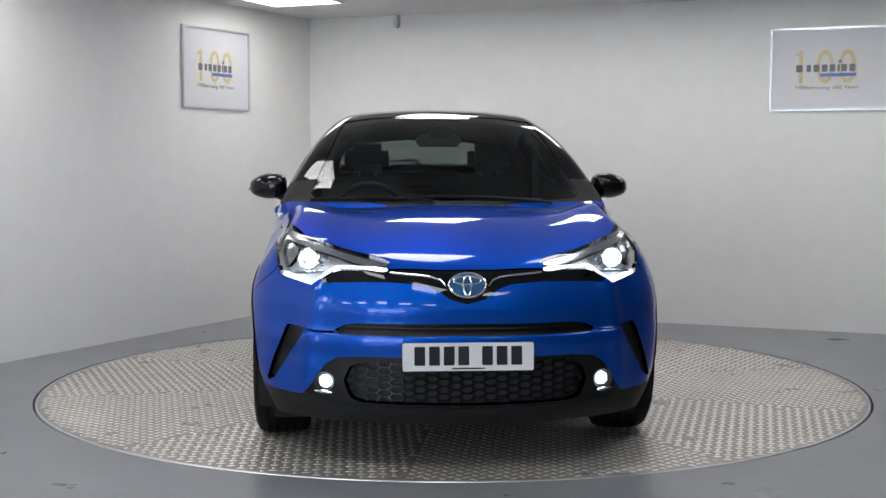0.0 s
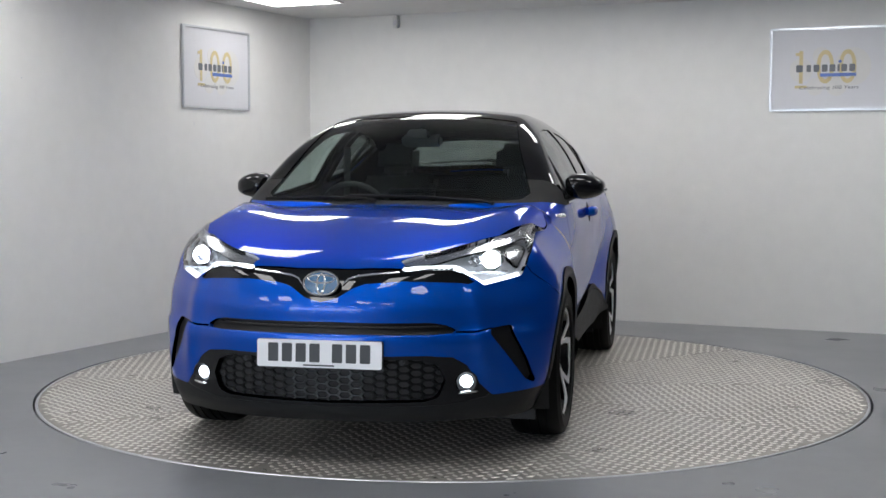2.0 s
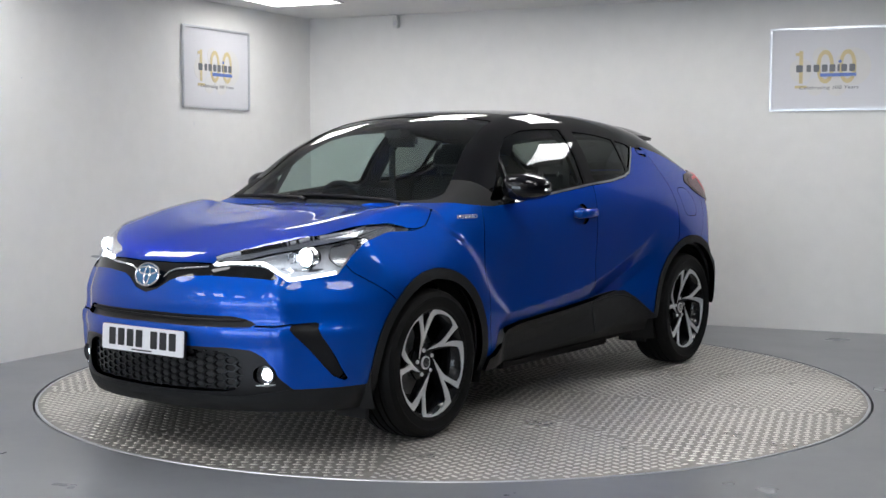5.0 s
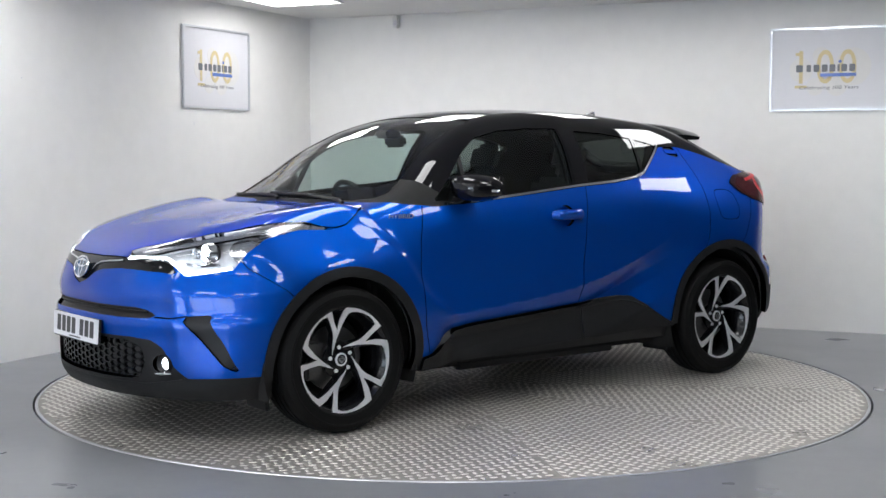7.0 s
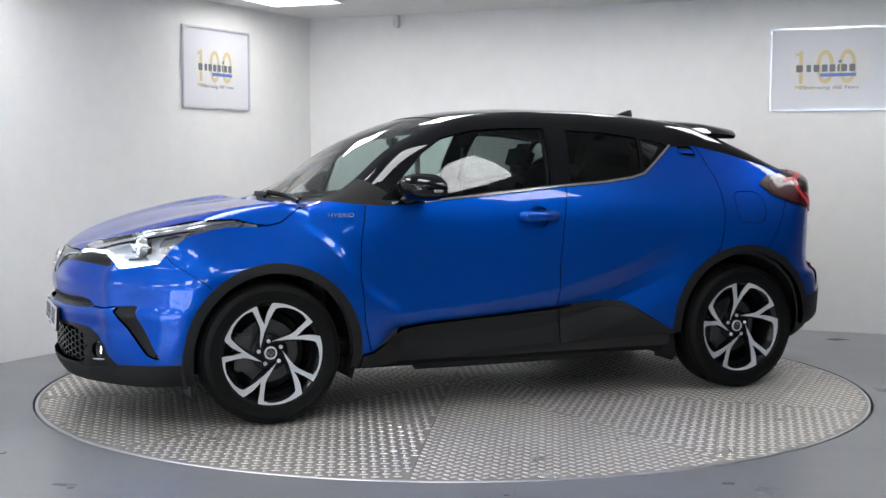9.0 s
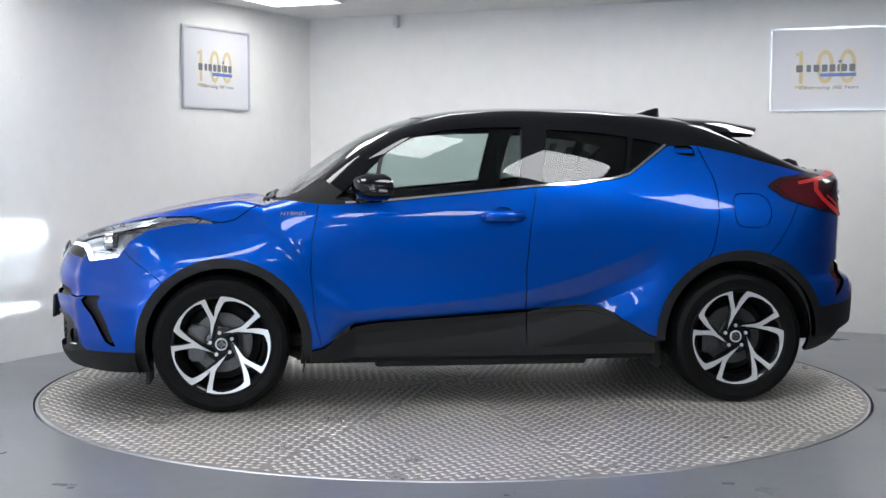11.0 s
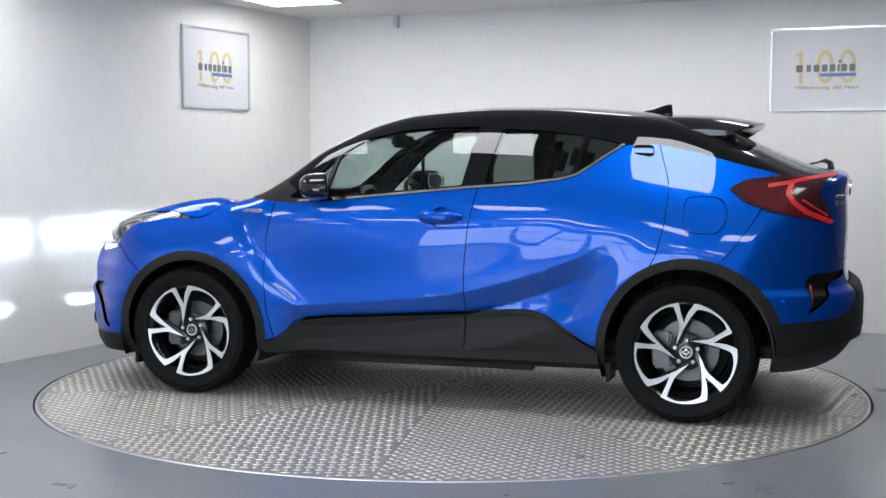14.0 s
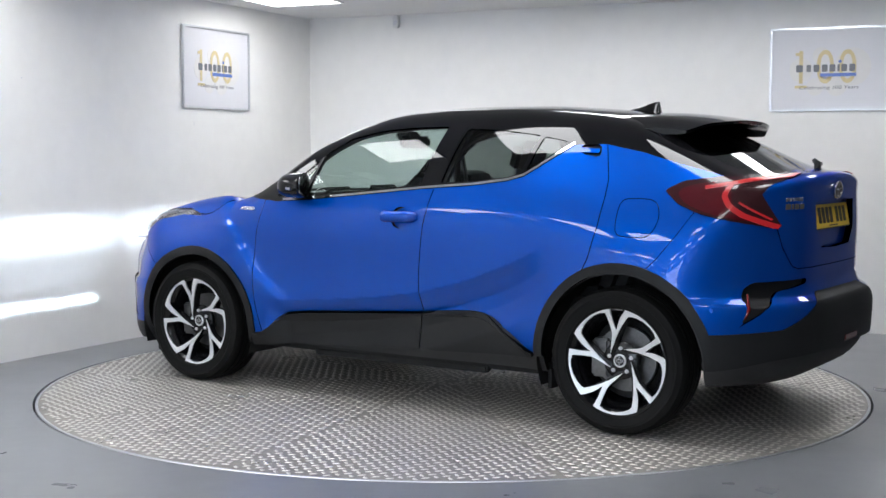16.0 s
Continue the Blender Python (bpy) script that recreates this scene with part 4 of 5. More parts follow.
    one("rear_bumper", rear, PAINT, 0, 0.022, label="blue metallic rear bumper")
    # doors, wings and quarter panels
    fd = [(0.833, 1.10), (0.833, 1.031), (0.867, 0.865), (0.876, 0.694), (0.858, 0.464), (0.824, 0.318), (0.80, 0.1), (-0.22, 0.1), (-0.219, 0.348), (-0.214, 0.696), (-0.236, 0.924), (-0.274, 1.116), (-0.29, 1.2)]
    rd = [(-0.29, 1.2), (-0.274, 1.116), (-0.236, 0.924), (-0.214, 0.696), (-0.219, 0.348), (-0.22, 0.1), (-0.80, 0.1), (-1.177, 0.801), (-1.214, 0.954), (-1.222, 1.08), (-1.215, 1.16), (-1.150, 1.345), (-1.14, 1.4)]
    for name, line in (("front_door", fd), ("rear_door", rd)):
        door, rest = sk.cut(rest, area_of(line, "xz", 0, -0.0022))
        _, rest = sk.cut(rest, area_of(line, "xz", 0, 0.0022))
        if name == "rear_door":
            grip, door = sk.cut(door, area_of([(-1.018, 1.326), (-1.126, 1.332), (-1.146, 1.262), (-1.034, 1.283)], "xz", 1))
            both("door_pull", grip, BLACK, -0.012, 0.0, "recessed black door pull")
            lever, _ = band(sk, grip, [(-1.02, 1.300), (-1.128, 1.296)], "xz", 0.011)
            both("pull_lever", lever, PAINT, 0.003, 0.012, "blue pull lever")
        if name == "front_door":
            cup, door = sk.cut(door, lambda p: 1 - np.hypot((p[:, 0] + 0.095) / 0.058, (p[:, 2] - 0.962) / 0.055))
            both("handle_cup", cup, PAINT, -0.026, 0.0)
        both(name, door, PAINT, label="blue metallic door with a sweeping crease")
    wing, quarter = sk.cut(rest, lambda p: p[:, 0] - 0.3)
    both("front_wing", wing, PAINT, label="blue metallic front wing")
    lid = soften([(-1.302, 1.062), (-1.33, 1.080), (-1.455, 1.078), (-1.492, 1.045), (-1.505, 0.985), (-1.480, 0.925), (-1.445, 0.905), (-1.325, 0.908), (-1.300, 0.94)], 2)
    cover, quarter = sk.cut(quarter, area_of(lid, "xz", 0, -0.0018))
    _, quarter = sk.cut(quarter, area_of(lid, "xz", 0, 0.0018))
    panel("fuel_flap", sk, cover, PAINT, CAR, 1, label="blue fuel filler flap")
    panel("wing_infill", sk, cover, PAINT, CAR, -1)
    both("rear_wing", quarter, PAINT, label="blue metallic rear wing over the wheel")
    return sk, made, lamp_bits, tail


SKIN, MADE, LAMP_BITS, TAIL = make_body()


def make_lining():
    """The dark inner shell behind the panels: door cards, headlining, bulkheads."""
    P, T = solve_body(36, 80, 30, 60, 0.035)
    sk = Skin(P, T)
    rest = sk.T
    rest, _ = sk.cut(rest, lambda p: p[:, 2] - 0.25)
    for cx in (1.32, -1.32):
        _, rest = sk.cut(rest, disc_of(cx, 0.40))
    for line in (area_of([(-0.1, 1.02), (0.60, 1.03), (0.70, 1.07), (0.62, 1.236), (0.545, 1.398), (0.51, 1.455), (0.3, 1.49), (-0.1, 1.49)], "yz", 0, 0, ("x", 1, 0.12)),
                 area_of([(0.80, 1.04), (0.642, 1.165), (0.477, 1.31), (0.362, 1.375), (0.186, 1.41), (-0.02, 1.425), (-0.228, 1.43), (-0.186, 1.11), (0.177, 1.075), (0.52, 1.045)], "xz", 0, 0, ("y", 1, 0.3)),
                 area_of([(-0.31, 1.12), (-0.36, 1.42), (-0.578, 1.405), (-0.78, 1.38), (-0.82, 1.37), (-0.95, 1.34), (-0.83, 1.22), (-0.745, 1.175), (-0.509, 1.13)], "xz", 0, 0, ("y", 1, 0.3)),
                 area_of([(-1.36, -0.1), (-1.36, 0.42), (-1.50, 0.535), (-1.74, 0.56), (-1.84, 0.46), (-1.95, 0.30), (-1.95, -0.1)], "xy", 0, 0, ("z", 1, 1.08))):
        _, rest = sk.cut(rest, line)
    _, rest = sk.cut(rest, area_of([(2.3, 0.5), (1.3, 0.5), (1.3, 0.99), (2.3, 0.99)], "xz", 0, 0, ("y", 1, 0.25)))
    _, rest = sk.cut(rest, lambda p: np.minimum(p[:, 0] - 1.6, 0.075 - np.hypot(p[:, 1] - 0.57, p[:, 2] - 0.358)))
    panel("cabin_lining", sk, rest, TRIM, CAR, 0, 0.0, 0.02, "dark cabin lining")


make_lining()


def wheel(side, x, phase):
    """An alloy wheel with tyre; side 1 is the car's left."""
    face = side
    rim = lathe([(0.175, -0.085), (0.232, -0.10), (0.244, -0.098), (0.246, -0.09), (0.226, -0.08), (0.214, -0.02), (0.214, 0.06), (0.228, 0.088), (0.246, 0.094), (0.247, 0.101), (0.238, 0.103), (0.226, 0.090), (0.20, 0.05), (0.20, -0.06), (0.175, -0.085)], 72)
    y0 = 0.775 * side
    at = Matrix.Translation((x, y0, 0.338)) @ Matrix.Diagonal((1, face, 1, 1))
    bmesh.ops.transform(rim, matrix=at, verts=rim.verts)
    root = part("wheel", rim, RIM_BLACK, CAR, "five-spoke alloy wheel, black with machined faces")
    tyre = lathe([(0.236, -0.095), (0.245, -0.108), (0.275, -0.117), (0.305, -0.118), (0.325, -0.108), (0.334, -0.092), (0.338, -0.07), (0.3385, -0.062), (0.331, -0.061), (0.331, -0.053), (0.339, -0.052),
                  (0.340, -0.026), (0.332, -0.025), (0.332, -0.016), (0.3405, -0.015), (0.3405, 0.015), (0.332, 0.016), (0.332, 0.025), (0.340, 0.026), (0.339, 0.052), (0.331, 0.053), (0.331, 0.061), (0.3385, 0.062),
                  (0.338, 0.07), (0.334, 0.092), (0.325, 0.108), (0.306, 0.117), (0.303, 0.1195), (0.296, 0.1195), (0.293, 0.117), (0.270, 0.116), (0.258, 0.112), (0.254, 0.1145), (0.250, 0.112), (0.245, 0.107), (0.236, 0.096)], 90)
    bmesh.ops.transform(tyre, matrix=at, verts=tyre.verts)
    part("tyre", tyre, RUBBER, root, "black rubber tyre", 30)
    R = 0.247

    def pol(r, a):
        a = radians(a + phase)
        # seen from outside, angles run clockwise from the top; the left side shows the car's front to the left
        return Vector((-r * R * math.sin(a), 0, r * R * math.cos(a)))

    def bent(r, a, lift=0.0):
        p = pol(r, a)
        p.y = 0.058 + 0.047 * min(r, 1) + lift
        return p

    def ribbon(bm, line, depth, lift):
        """A bar along stations (r, angle, half width in degrees at that radius)."""
        rows = []
        for r, a, w in line:
            rows.append([bm.verts.new(at @ q) for q in (bent(r, a - w, lift), bent(r, a + w, lift), bent(r, a + w * 1.15, lift - depth), bent(r, a - w * 1.15, lift - depth))])
        for p, q in zip(rows, rows[1:]):
            for k in range(4):
                bm.faces.new((p[k], p[(k + 1) % 4], q[(k + 1) % 4], q[k]))
        bm.faces.new(rows[0])
        bm.faces.new(rows[-1])

    def blade(bm, pairs, depth, lift):
        """A flat bar between two edges, given as pairs of (r, angle)."""
        rows = []
        for (r0, a0), (r1, a1) in pairs:
            rows.append([bm.verts.new(at @ q) for q in (bent(r0, b + a0, lift), bent(r1, b + a1, lift), bent(r1, b + a1, lift - depth), bent(r0, b + a0, lift - depth))])
        for p, q in zip(rows, rows[1:]):
            for n in range(4):
                bm.faces.new((p[n], p[(n + 1) % 4], q[(n + 1) % 4], q[n]))
        bm.faces.new(rows[0])
        bm.faces.new(rows[-1])

    for k in range(5):
        b = 72 * k
        web = bmesh.new()
        ribbon(web, [(0.20, b - 56, 20), (0.36, b - 28, 11), (0.55, b - 14, 8.5), (0.78, b - 20.5, 4.6), (1.0, b - 21.5, 4.8)], 0.035, -0.006)
        ribbon(web, [(0.50, b - 14, 7), (0.75, b - 4.0, 4.6), (1.0, b + 4, 5.4)], 0.035, -0.0065)
        part("spoke", web, RIM_BLACK, root, "gloss black spoke", 30)
        face_bm = bmesh.new()
        blade(face_bm, [((0.225, -64), (0.25, -53)), ((0.32, -41), (0.33, -29)), ((0.40, -31.5), (0.41, -20.0)), ((0.48, -25.8), (0.48, -14.5)), ((0.56, -23.3), (0.57, -13.6)), ((0.66, -23.4), (0.67, -15.8)), ((0.80, -23.7), (0.78, -17.4)), ((0.995, -25.0), (0.995, -18.0))], 0.007, 0.0)
        blade(face_bm, [((0.45, -19), (0.44, -16.5)), ((0.56, -14.2), (0.52, -10.8)), ((0.68, -10.2), (0.66, -3.6)), ((0.80, -6.4), (0.78, 1.4)), ((0.90, -2.6), (0.87, 4.7)), ((0.995, 0.6), (0.90, 9.0)),
                        ((0.996, 12), (0.925, 17)), ((0.996, 22), (0.94, 25)), ((0.996, 33), (0.95, 34)), ((0.996, 41), (0.945, 41)), ((0.996, 47.6), (0.92, 47.6))], 0.007, 0.0003)
        part("spoke_face", face_bm, SATIN, root, "bright machined spoke face", 30)
    hub = lathe([(0.0, 0.030), (0.080, 0.030), (0.088, 0.040), (0.088, 0.050), (0.076, 0.056), (0.034, 0.060), (0.0, 0.060)], 40)
    bmesh.ops.transform(hub, matrix=at, verts=hub.verts)
    part("hub", hub, RIM_BLACK, root, smooth=30)
    cap = lathe([(0.031, 0.058), (0.031, 0.066), (0.027, 0.069), (0.024, 0.066), (0.0, 0.066)], 32)
    bmesh.ops.transform(cap, matrix=at, verts=cap.verts)
    cap = part("centre_cap", cap, SATIN, root, "silver-ringed centre cap", 30)
    disc = lathe([(0.0, 0.0672), (0.023, 0.0672)], 24)
    bmesh.ops.transform(disc, matrix=at, verts=disc.verts)
    part("emblem", disc, BLACK, cap, smooth=0)
    for a, c in ((0.018, 0.008), (0.007, 0.018)):
        ring = bmesh.new()
        outer = [ring.verts.new(at @ Vector((u, 0.0685, v))) for u, v in ellipse(a, c, 20)]
        inner = [ring.verts.new(at @ Vector((u * 0.78, 0.0685, v * 0.78))) for u, v in ellipse(a, c, 20)]
        for i in range(20):
            ring.faces.new((outer[i], outer[(i + 1) % 20], inner[(i + 1) % 20], inner[i]))
        part("emblem", ring, CHROME, cap, smooth=0)
    for k in range(5):
        a = radians(72 * k + phase - 9)
        bolt = lathe([(0.0, 0.066), (0.007, 0.066), (0.0095, 0.063), (0.0105, 0.050)], 10)
        bmesh.ops.transform(bolt, matrix=at @ Matrix.Translation((-0.057 * math.sin(a), 0, 0.057 * math.cos(a))), verts=bolt.verts)
        part("wheel_nut", bolt, SATIN, root, "steel wheel nut", 30)
    brake = lathe([(0.06, 0.0), (0.075, 0.012), (0.075, -0.004), (0.150, -0.004), (0.150, -0.024), (0.06, -0.024)], 48)
    bmesh.ops.transform(brake, matrix=at, verts=brake.verts)
    part("brake_disc", brake, STEEL, root, "bare steel brake disc", 30)
    cal = bmesh.new()
    put_box(cal, 0.075, 0.165, -0.05, 0.03, -0.09, 0.09, 0.012, at)
    part("brake_calliper", cal, STEEL, root)
    back = lathe([(0.0, -0.05), (0.19, -0.05), (0.19, -0.085)], 40)
    bmesh.ops.transform(back, matrix=at, verts=back.verts)
    part("backing_plate", back, LINER, root)
    return root


for sx, ph in ((1.32, 0.0), (-1.32, 10.0)):
    for sy in (1, -1):
        wheel(sy, sx, ph)


def wheel_well(x, side):
    prof = [(0.43, 0.45), (0.43, 0.80), (0.422, 0.862)]
    low = -110 if x > 0 else -86
    bm = lathe(prof, 40, "y", a0=low, a1=110)
    bm2 = lathe([(0.0, 0.45), (0.43, 0.45)], 40, "y", bm=bm, a0=low, a1=110)
    m = Matrix.Translation((x, 0, 0.335)) @ Matrix.Diagonal((1, side, 1, 1))
    bmesh.ops.transform(bm2, matrix=m, verts=bm2.verts)
    part("wheel_arch_liner", bm2, LINER, CAR, "matt black arch liner")


for sx in (1.32, -1.32):
    for sy in (1, -1):
        wheel_well(sx, sy)

under = bmesh.new()
put_box(under, -1.0, 0.95, -0.74, 0.74, 0.215, 0.30, 0.02)
part("underbody", under, LINER, CAR, "black underbody tray")
tray = bmesh.new()
put_box(tray, 1.0, 2.05, -0.46, 0.46, 0.19, 0.25, 0.02)
part("engine_tray", tray, LINER, CAR)
boot = bmesh.new()
put_box(boot, -1.98, -0.98, -0.46, 0.46, 0.37, 0.43, 0.03)
part("boot_floor", boot, LINER, CAR)


def front_at(y, z):
    """x of the nose at a height and distance from the middle."""
    lo, hi = 1.2, 2.4
    for _ in range(30):
        mid = (lo + hi) / 2
        if inside(np.array([mid]), np.array([abs(y)]), np.array([z]))[0] > 0:
            lo = mid
        else:
            hi = mid
    return lo


def side_at(x, z):
    """Half width of the body at a place along it and a height."""
    lo, hi = 0.2, 1.1
    for _ in range(30):
        mid = (lo + hi) / 2
        if inside(np.array([x]), np.array([mid]), np.array([z]))[0] > 0:
            lo = mid
        else:
            hi = mid
    return lo


def facing(x, y, z, way, tilt=0.0, turn=0.0):
    """A pose whose x runs to a viewer's right, y up and z out of the car: way is front, rear, left or right."""
    rot = {"front": ((0, 1, 0), (0, 0, 1), (1, 0, 0)), "rear": ((0, -1, 0), (0, 0, 1), (-1, 0, 0)), "left": ((-1, 0, 0), (0, 0, 1), (0, 1, 0)), "right": ((1, 0, 0), (0, 0, 1), (0, -1, 0))}[way]
    m = Matrix([Vector(r) for r in rot]).transposed().to_4x4()
    m.translation = (x, y, z)
    return m @ pose(0, 0, 0, tilt, turn, 0)


def slit_lens(axis, r, glow, cup_mat, hot, holder, deep, slit, lower, wick):
    """A lens that glows round a low slit, through which a small burner throws a flat beam. Returns the ring of the lens."""
    ring = lathe([(r * 0.80, 0.004), (r * 0.9, 0.003), (r, 0.0)], 28, "x")
    mask = bmesh.new()
    rr = r * 0.82
    steps = [-rr + 2 * rr * k / 20 for k in range(21)]
    veil = bmesh.new()
    for sign, edge in ((1, 0.0005), (-1, -slit)):
        sheet = mask if sign > 0 else veil
        rows = []
        for y in steps:
            h = math.sqrt(max(rr * rr - y * y, 0))
            far = max(h, edge) if sign > 0 else min(-h, edge)
            rows.append((sheet.verts.new((0.004, y, edge)), sheet.verts.new((0.004, y, far))))
        for p, q in zip(rows, rows[1:]):
            sheet.faces.new((p[0], p[1], q[1], q[0]))
    bmesh.ops.remove_doubles(veil, verts=veil.verts[:], dist=1e-5)
    bmesh.ops.transform(veil, matrix=axis, verts=veil.verts)
    part("lens_veil", veil, lower, holder, smooth=0)
    bmesh.ops.remove_doubles(mask, verts=mask.verts[:], dist=1e-5)
    bmesh.ops.transform(mask, matrix=axis, verts=mask.verts)
    part("lens_mask", mask, glow, holder, smooth=0)
    cup = lathe([(r, 0.0), (r, -deep - 0.01), (0.0, -deep - 0.01)], 28, "x")
    bmesh.ops.transform(cup, matrix=axis, verts=cup.verts)
    part("projector_cup", cup, cup_mat, holder)
    burner = lathe([(0.0, 0.0), (wick, 0.0), (wick, -wick)], 12, "x")
    bmesh.ops.transform(burner, matrix=axis @ Matrix.Translation((-deep, 0, 0)), verts=burner.verts)
    part("burner", burner, hot, holder, "white-hot lamp burner")
    return ring


def headlamp_inside(side):
    holder = MADE["headlamp"][0 if side > 0 else 1]
    for tris, mat, off, rim, name, label in ((np.concatenate([LAMP_BITS["back"], LAMP_BITS["drl"]]), LAMP_DARK, -0.060, -0.057, "lamp_bucket", "dark lamp housing"),
                                             (LAMP_BITS["drl"], DRL, -0.010, 0.02, "daylight_strip", "glowing white light strip")):
        ob = panel(name, SKIN, tris, mat, CAR, side, off, rim, label)
        ob.parent = holder
    # bright strip along the upper edge and the fine ribs of the tail
    upper, _ = band(SKIN, LAMP_BITS["back"], [(2.10, 0.842), (1.994, 0.880), (1.84, 0.916), (1.72, 0.940), (1.60, 0.958)], "xz", 0.0125)
    panel("upper_bezel", SKIN, upper, SILVER, CAR, side, -0.014, 0.012, "satin silver bezel").parent = holder
    mid, _ = SKIN.cut(LAMP_BITS["back"], area_of([(1.81, 0.795), (1.775, 0.85), (1.70, 0.900), (1.74, 0.925), (1.80, 0.915), (1.84, 0.86)], "xz", 1))
    panel("side_reflector", SKIN, mid, SILVER, CAR, side, -0.034, 0.02).parent = holder
    for i in range(6):
        rib, _ = band(SKIN, LAMP_BITS["back"], [(1.735 - 0.012 * i, 0.872 + 0.0135 * i), (1.62 - 0.012 * i, 0.912 + 0.009 * i), (1.45 - 0.01 * i, 0.940 + 0.0065 * i)], "xz", 0.0024)
        panel("lamp_rib", SKIN, rib, SILVER, CAR, side, -0.010, 0.012, "thin bright rib").parent = holder
    # projector and its shroud
    for name, x, y, z, r, mat in (("projector_lens", 1.885, 0.640, 0.842, 0.036, BEAM), ("side_projector", 1.90, 0.575, 0.838, 0.020, SILVER)):
        axis = pose(x, y * side, z)
        lens = lathe([(0.0, 0.012), (r * 0.5, 0.009), (r * 0.85, 0.003), (r, 0.0)], 28, "x")
        if mat is BEAM:
            lens.free()
            lens = slit_lens(axis, r, mat, BLACK, BURNER, holder, 0.032, 0.006, VEIL, 0.0035)
        bmesh.ops.transform(lens, matrix=axis, verts=lens.verts)
        part(name, lens, mat, holder, "round projector lens, lit" if mat is BEAM else "")
        ring = lathe([(r, -0.02), (r + 0.001, 0.016), (r + 0.005, 0.020), (r + 0.009, 0.012), (r + 0.010, -0.02)], 28, "x")
        bmesh.ops.transform(ring, matrix=axis, verts=ring.verts)
        part("projector_ring", ring, CHROME, holder, "chrome ring")
    wedge = bmesh.new()
    put_box(wedge, 1.86, 1.955, -0.075, 0.085, -0.006, 0.004, 0.003, Matrix.Translation((0, 0.62 * side, 0.792)))
    part("lamp_shelf", wedge, SILVER, holder, "satin shelf under the projector")


for sd in (1, -1):
    headlamp_inside(sd)


def fog_lamp(side):
    m = Matrix.Translation((2.062, 0.566 * side, 0.358)) @ Matrix.Rotation(radians(12 * side), 4, "Z")
    bezel = lathe([(0.026, -0.03), (0.027, 0.006), (0.040, 0.020), (0.046, 0.012), (0.050, -0.03)], 32, "x")
    bmesh.ops.transform(bezel, matrix=m, verts=bezel.verts)
    b = part("fog_lamp", bezel, BLACK, CAR, "round fog lamp, lit white")
    lens = slit_lens(m @ Matrix.Rotation(radians(1.5), 4, "Y"), 0.026, FOG, BLACK, FOG_BURNER, b, 0.028, 0.0016, FOG, 0.0014)
    bmesh.ops.transform(lens, matrix=m, verts=lens.verts)
    part("fog_lens", lens, FOG, b, "glowing white lens")
    strip = tube([(front_at(y, 0.318 - 0.06 * (0.60 - y)) + 0.004, y * side, 0.318 - 0.06 * (0.60 - y)) for y in (0.61, 0.59, 0.565, 0.54)], [0.004, 0.007, 0.007, 0.003])
    part("fog_lamp_lip", strip, CHROME, b, "bright lip under the lamp")


for sd in (1, -1):
    fog_lamp(sd)


def lower_grille():
    """A honeycomb of flat six-sided cells behind the bumper's mouth."""
    within = area_of([(-0.6, 0.462), (-0.40, 0.462), (0.40, 0.462), (0.48, 0.435), (0.505, 0.37), (0.48, 0.29), (0.42, 0.275), (-0.42, 0.275), (-0.48, 0.29), (-0.505, 0.37), (-0.48, 0.435)], "xy")
    bm = bmesh.new()
    w, h = 0.062, 0.030
    hexa = [(-0.5, 0), (-0.26, 0.5), (0.26, 0.5), (0.5, 0), (0.26, -0.5), (-0.26, -0.5)]
    for i in range(-12, 13):
        for j in range(-5, 6):
            cy, cz = i * w * 0.76, 0.368 + j * h + (h / 2 if i % 2 else 0)
            if within(np.array([[cy, cz, 0]]))[0] < 0.004:
                continue
            x = front_at(cy, cz) - 0.024
            slope = (front_at(cy + 0.02, cz) - front_at(cy - 0.02, cz)) / 0.04
            rings = []
            for k, d in ((0.98, 0), (0.80, 0), (0.74, -0.016)):
                rings.append([bm.verts.new((x + d + slope * p * w * k, cy + p * w * k, cz + q * h * k)) for p, q in hexa])
            for a, b in zip(rings, rings[1:]):
                for n in range(6):
                    bm.faces.new((a[n], a[(n + 1) % 6], b[(n + 1) % 6], b[n]))
    g = part("lower_grille", bm, GLOSS_BLACK, CAR, "black honeycomb lower grille", 30)
    g["kind"] = "stuff"
    for y in (0.33, -0.33):
        part("parking_sensor", slab(ellipse(0.011, 0.011, 16), 0.006, facing(front_at(y, 0.445), y, 0.445, "front"), 0.002), BLACK, CAR)
    bar = tube([(front_at(y, 0.583) - 0.012, y, 0.583) for y in [-0.48 + 0.06 * i for i in range(17)]], 0.006, 6)
    part("slot_bar", bar, BLACK, CAR)
    for s in (1, -1):
        line = [(0.085, 0.752), (0.105, 0.776), (0.14, 0.788), (0.20, 0.795), (0.27, 0.800), (0.305, 0.804)]
        part("grille_strip", tube([(front_at(y, z) + 0.000, y * s, z) for y, z in line], [0.002, 0.004, 0.0045, 0.0045, 0.0045, 0.004], 8), CHROME, CAR, "thin chrome strip")


lower_grille()


def number_plate(way, x, z, tilt, mat, label):
    m = facing(x, 0, z, way, tilt)
    p = part("number_plate", slab(rounded(0.52, 0.111, 0.008), 0.004, m, 0.001), mat, CAR, label)
    back = part("plate_holder", slab(rounded(0.526, 0.118, 0.008), 0.012, m @ Matrix.Translation((0, -0.002, -0.0125))), BLACK, p)
    for dx in (-0.205, -0.147, -0.089, -0.031, 0.063, 0.121, 0.179):
        part("plate_bar", slab(rounded(0.043, 0.075, 0.004), 0.0008, m @ Matrix.Translation((dx + 0.013, 0.004, 0.0041))), PLATE_INK, p, smooth=0)
    part("plate_bar", slab(rounded(0.13, 0.006, 0.001), 0.0008, m @ Matrix.Translation((0.0, -0.046, 0.0041))), PLATE_INK, p, smooth=0)


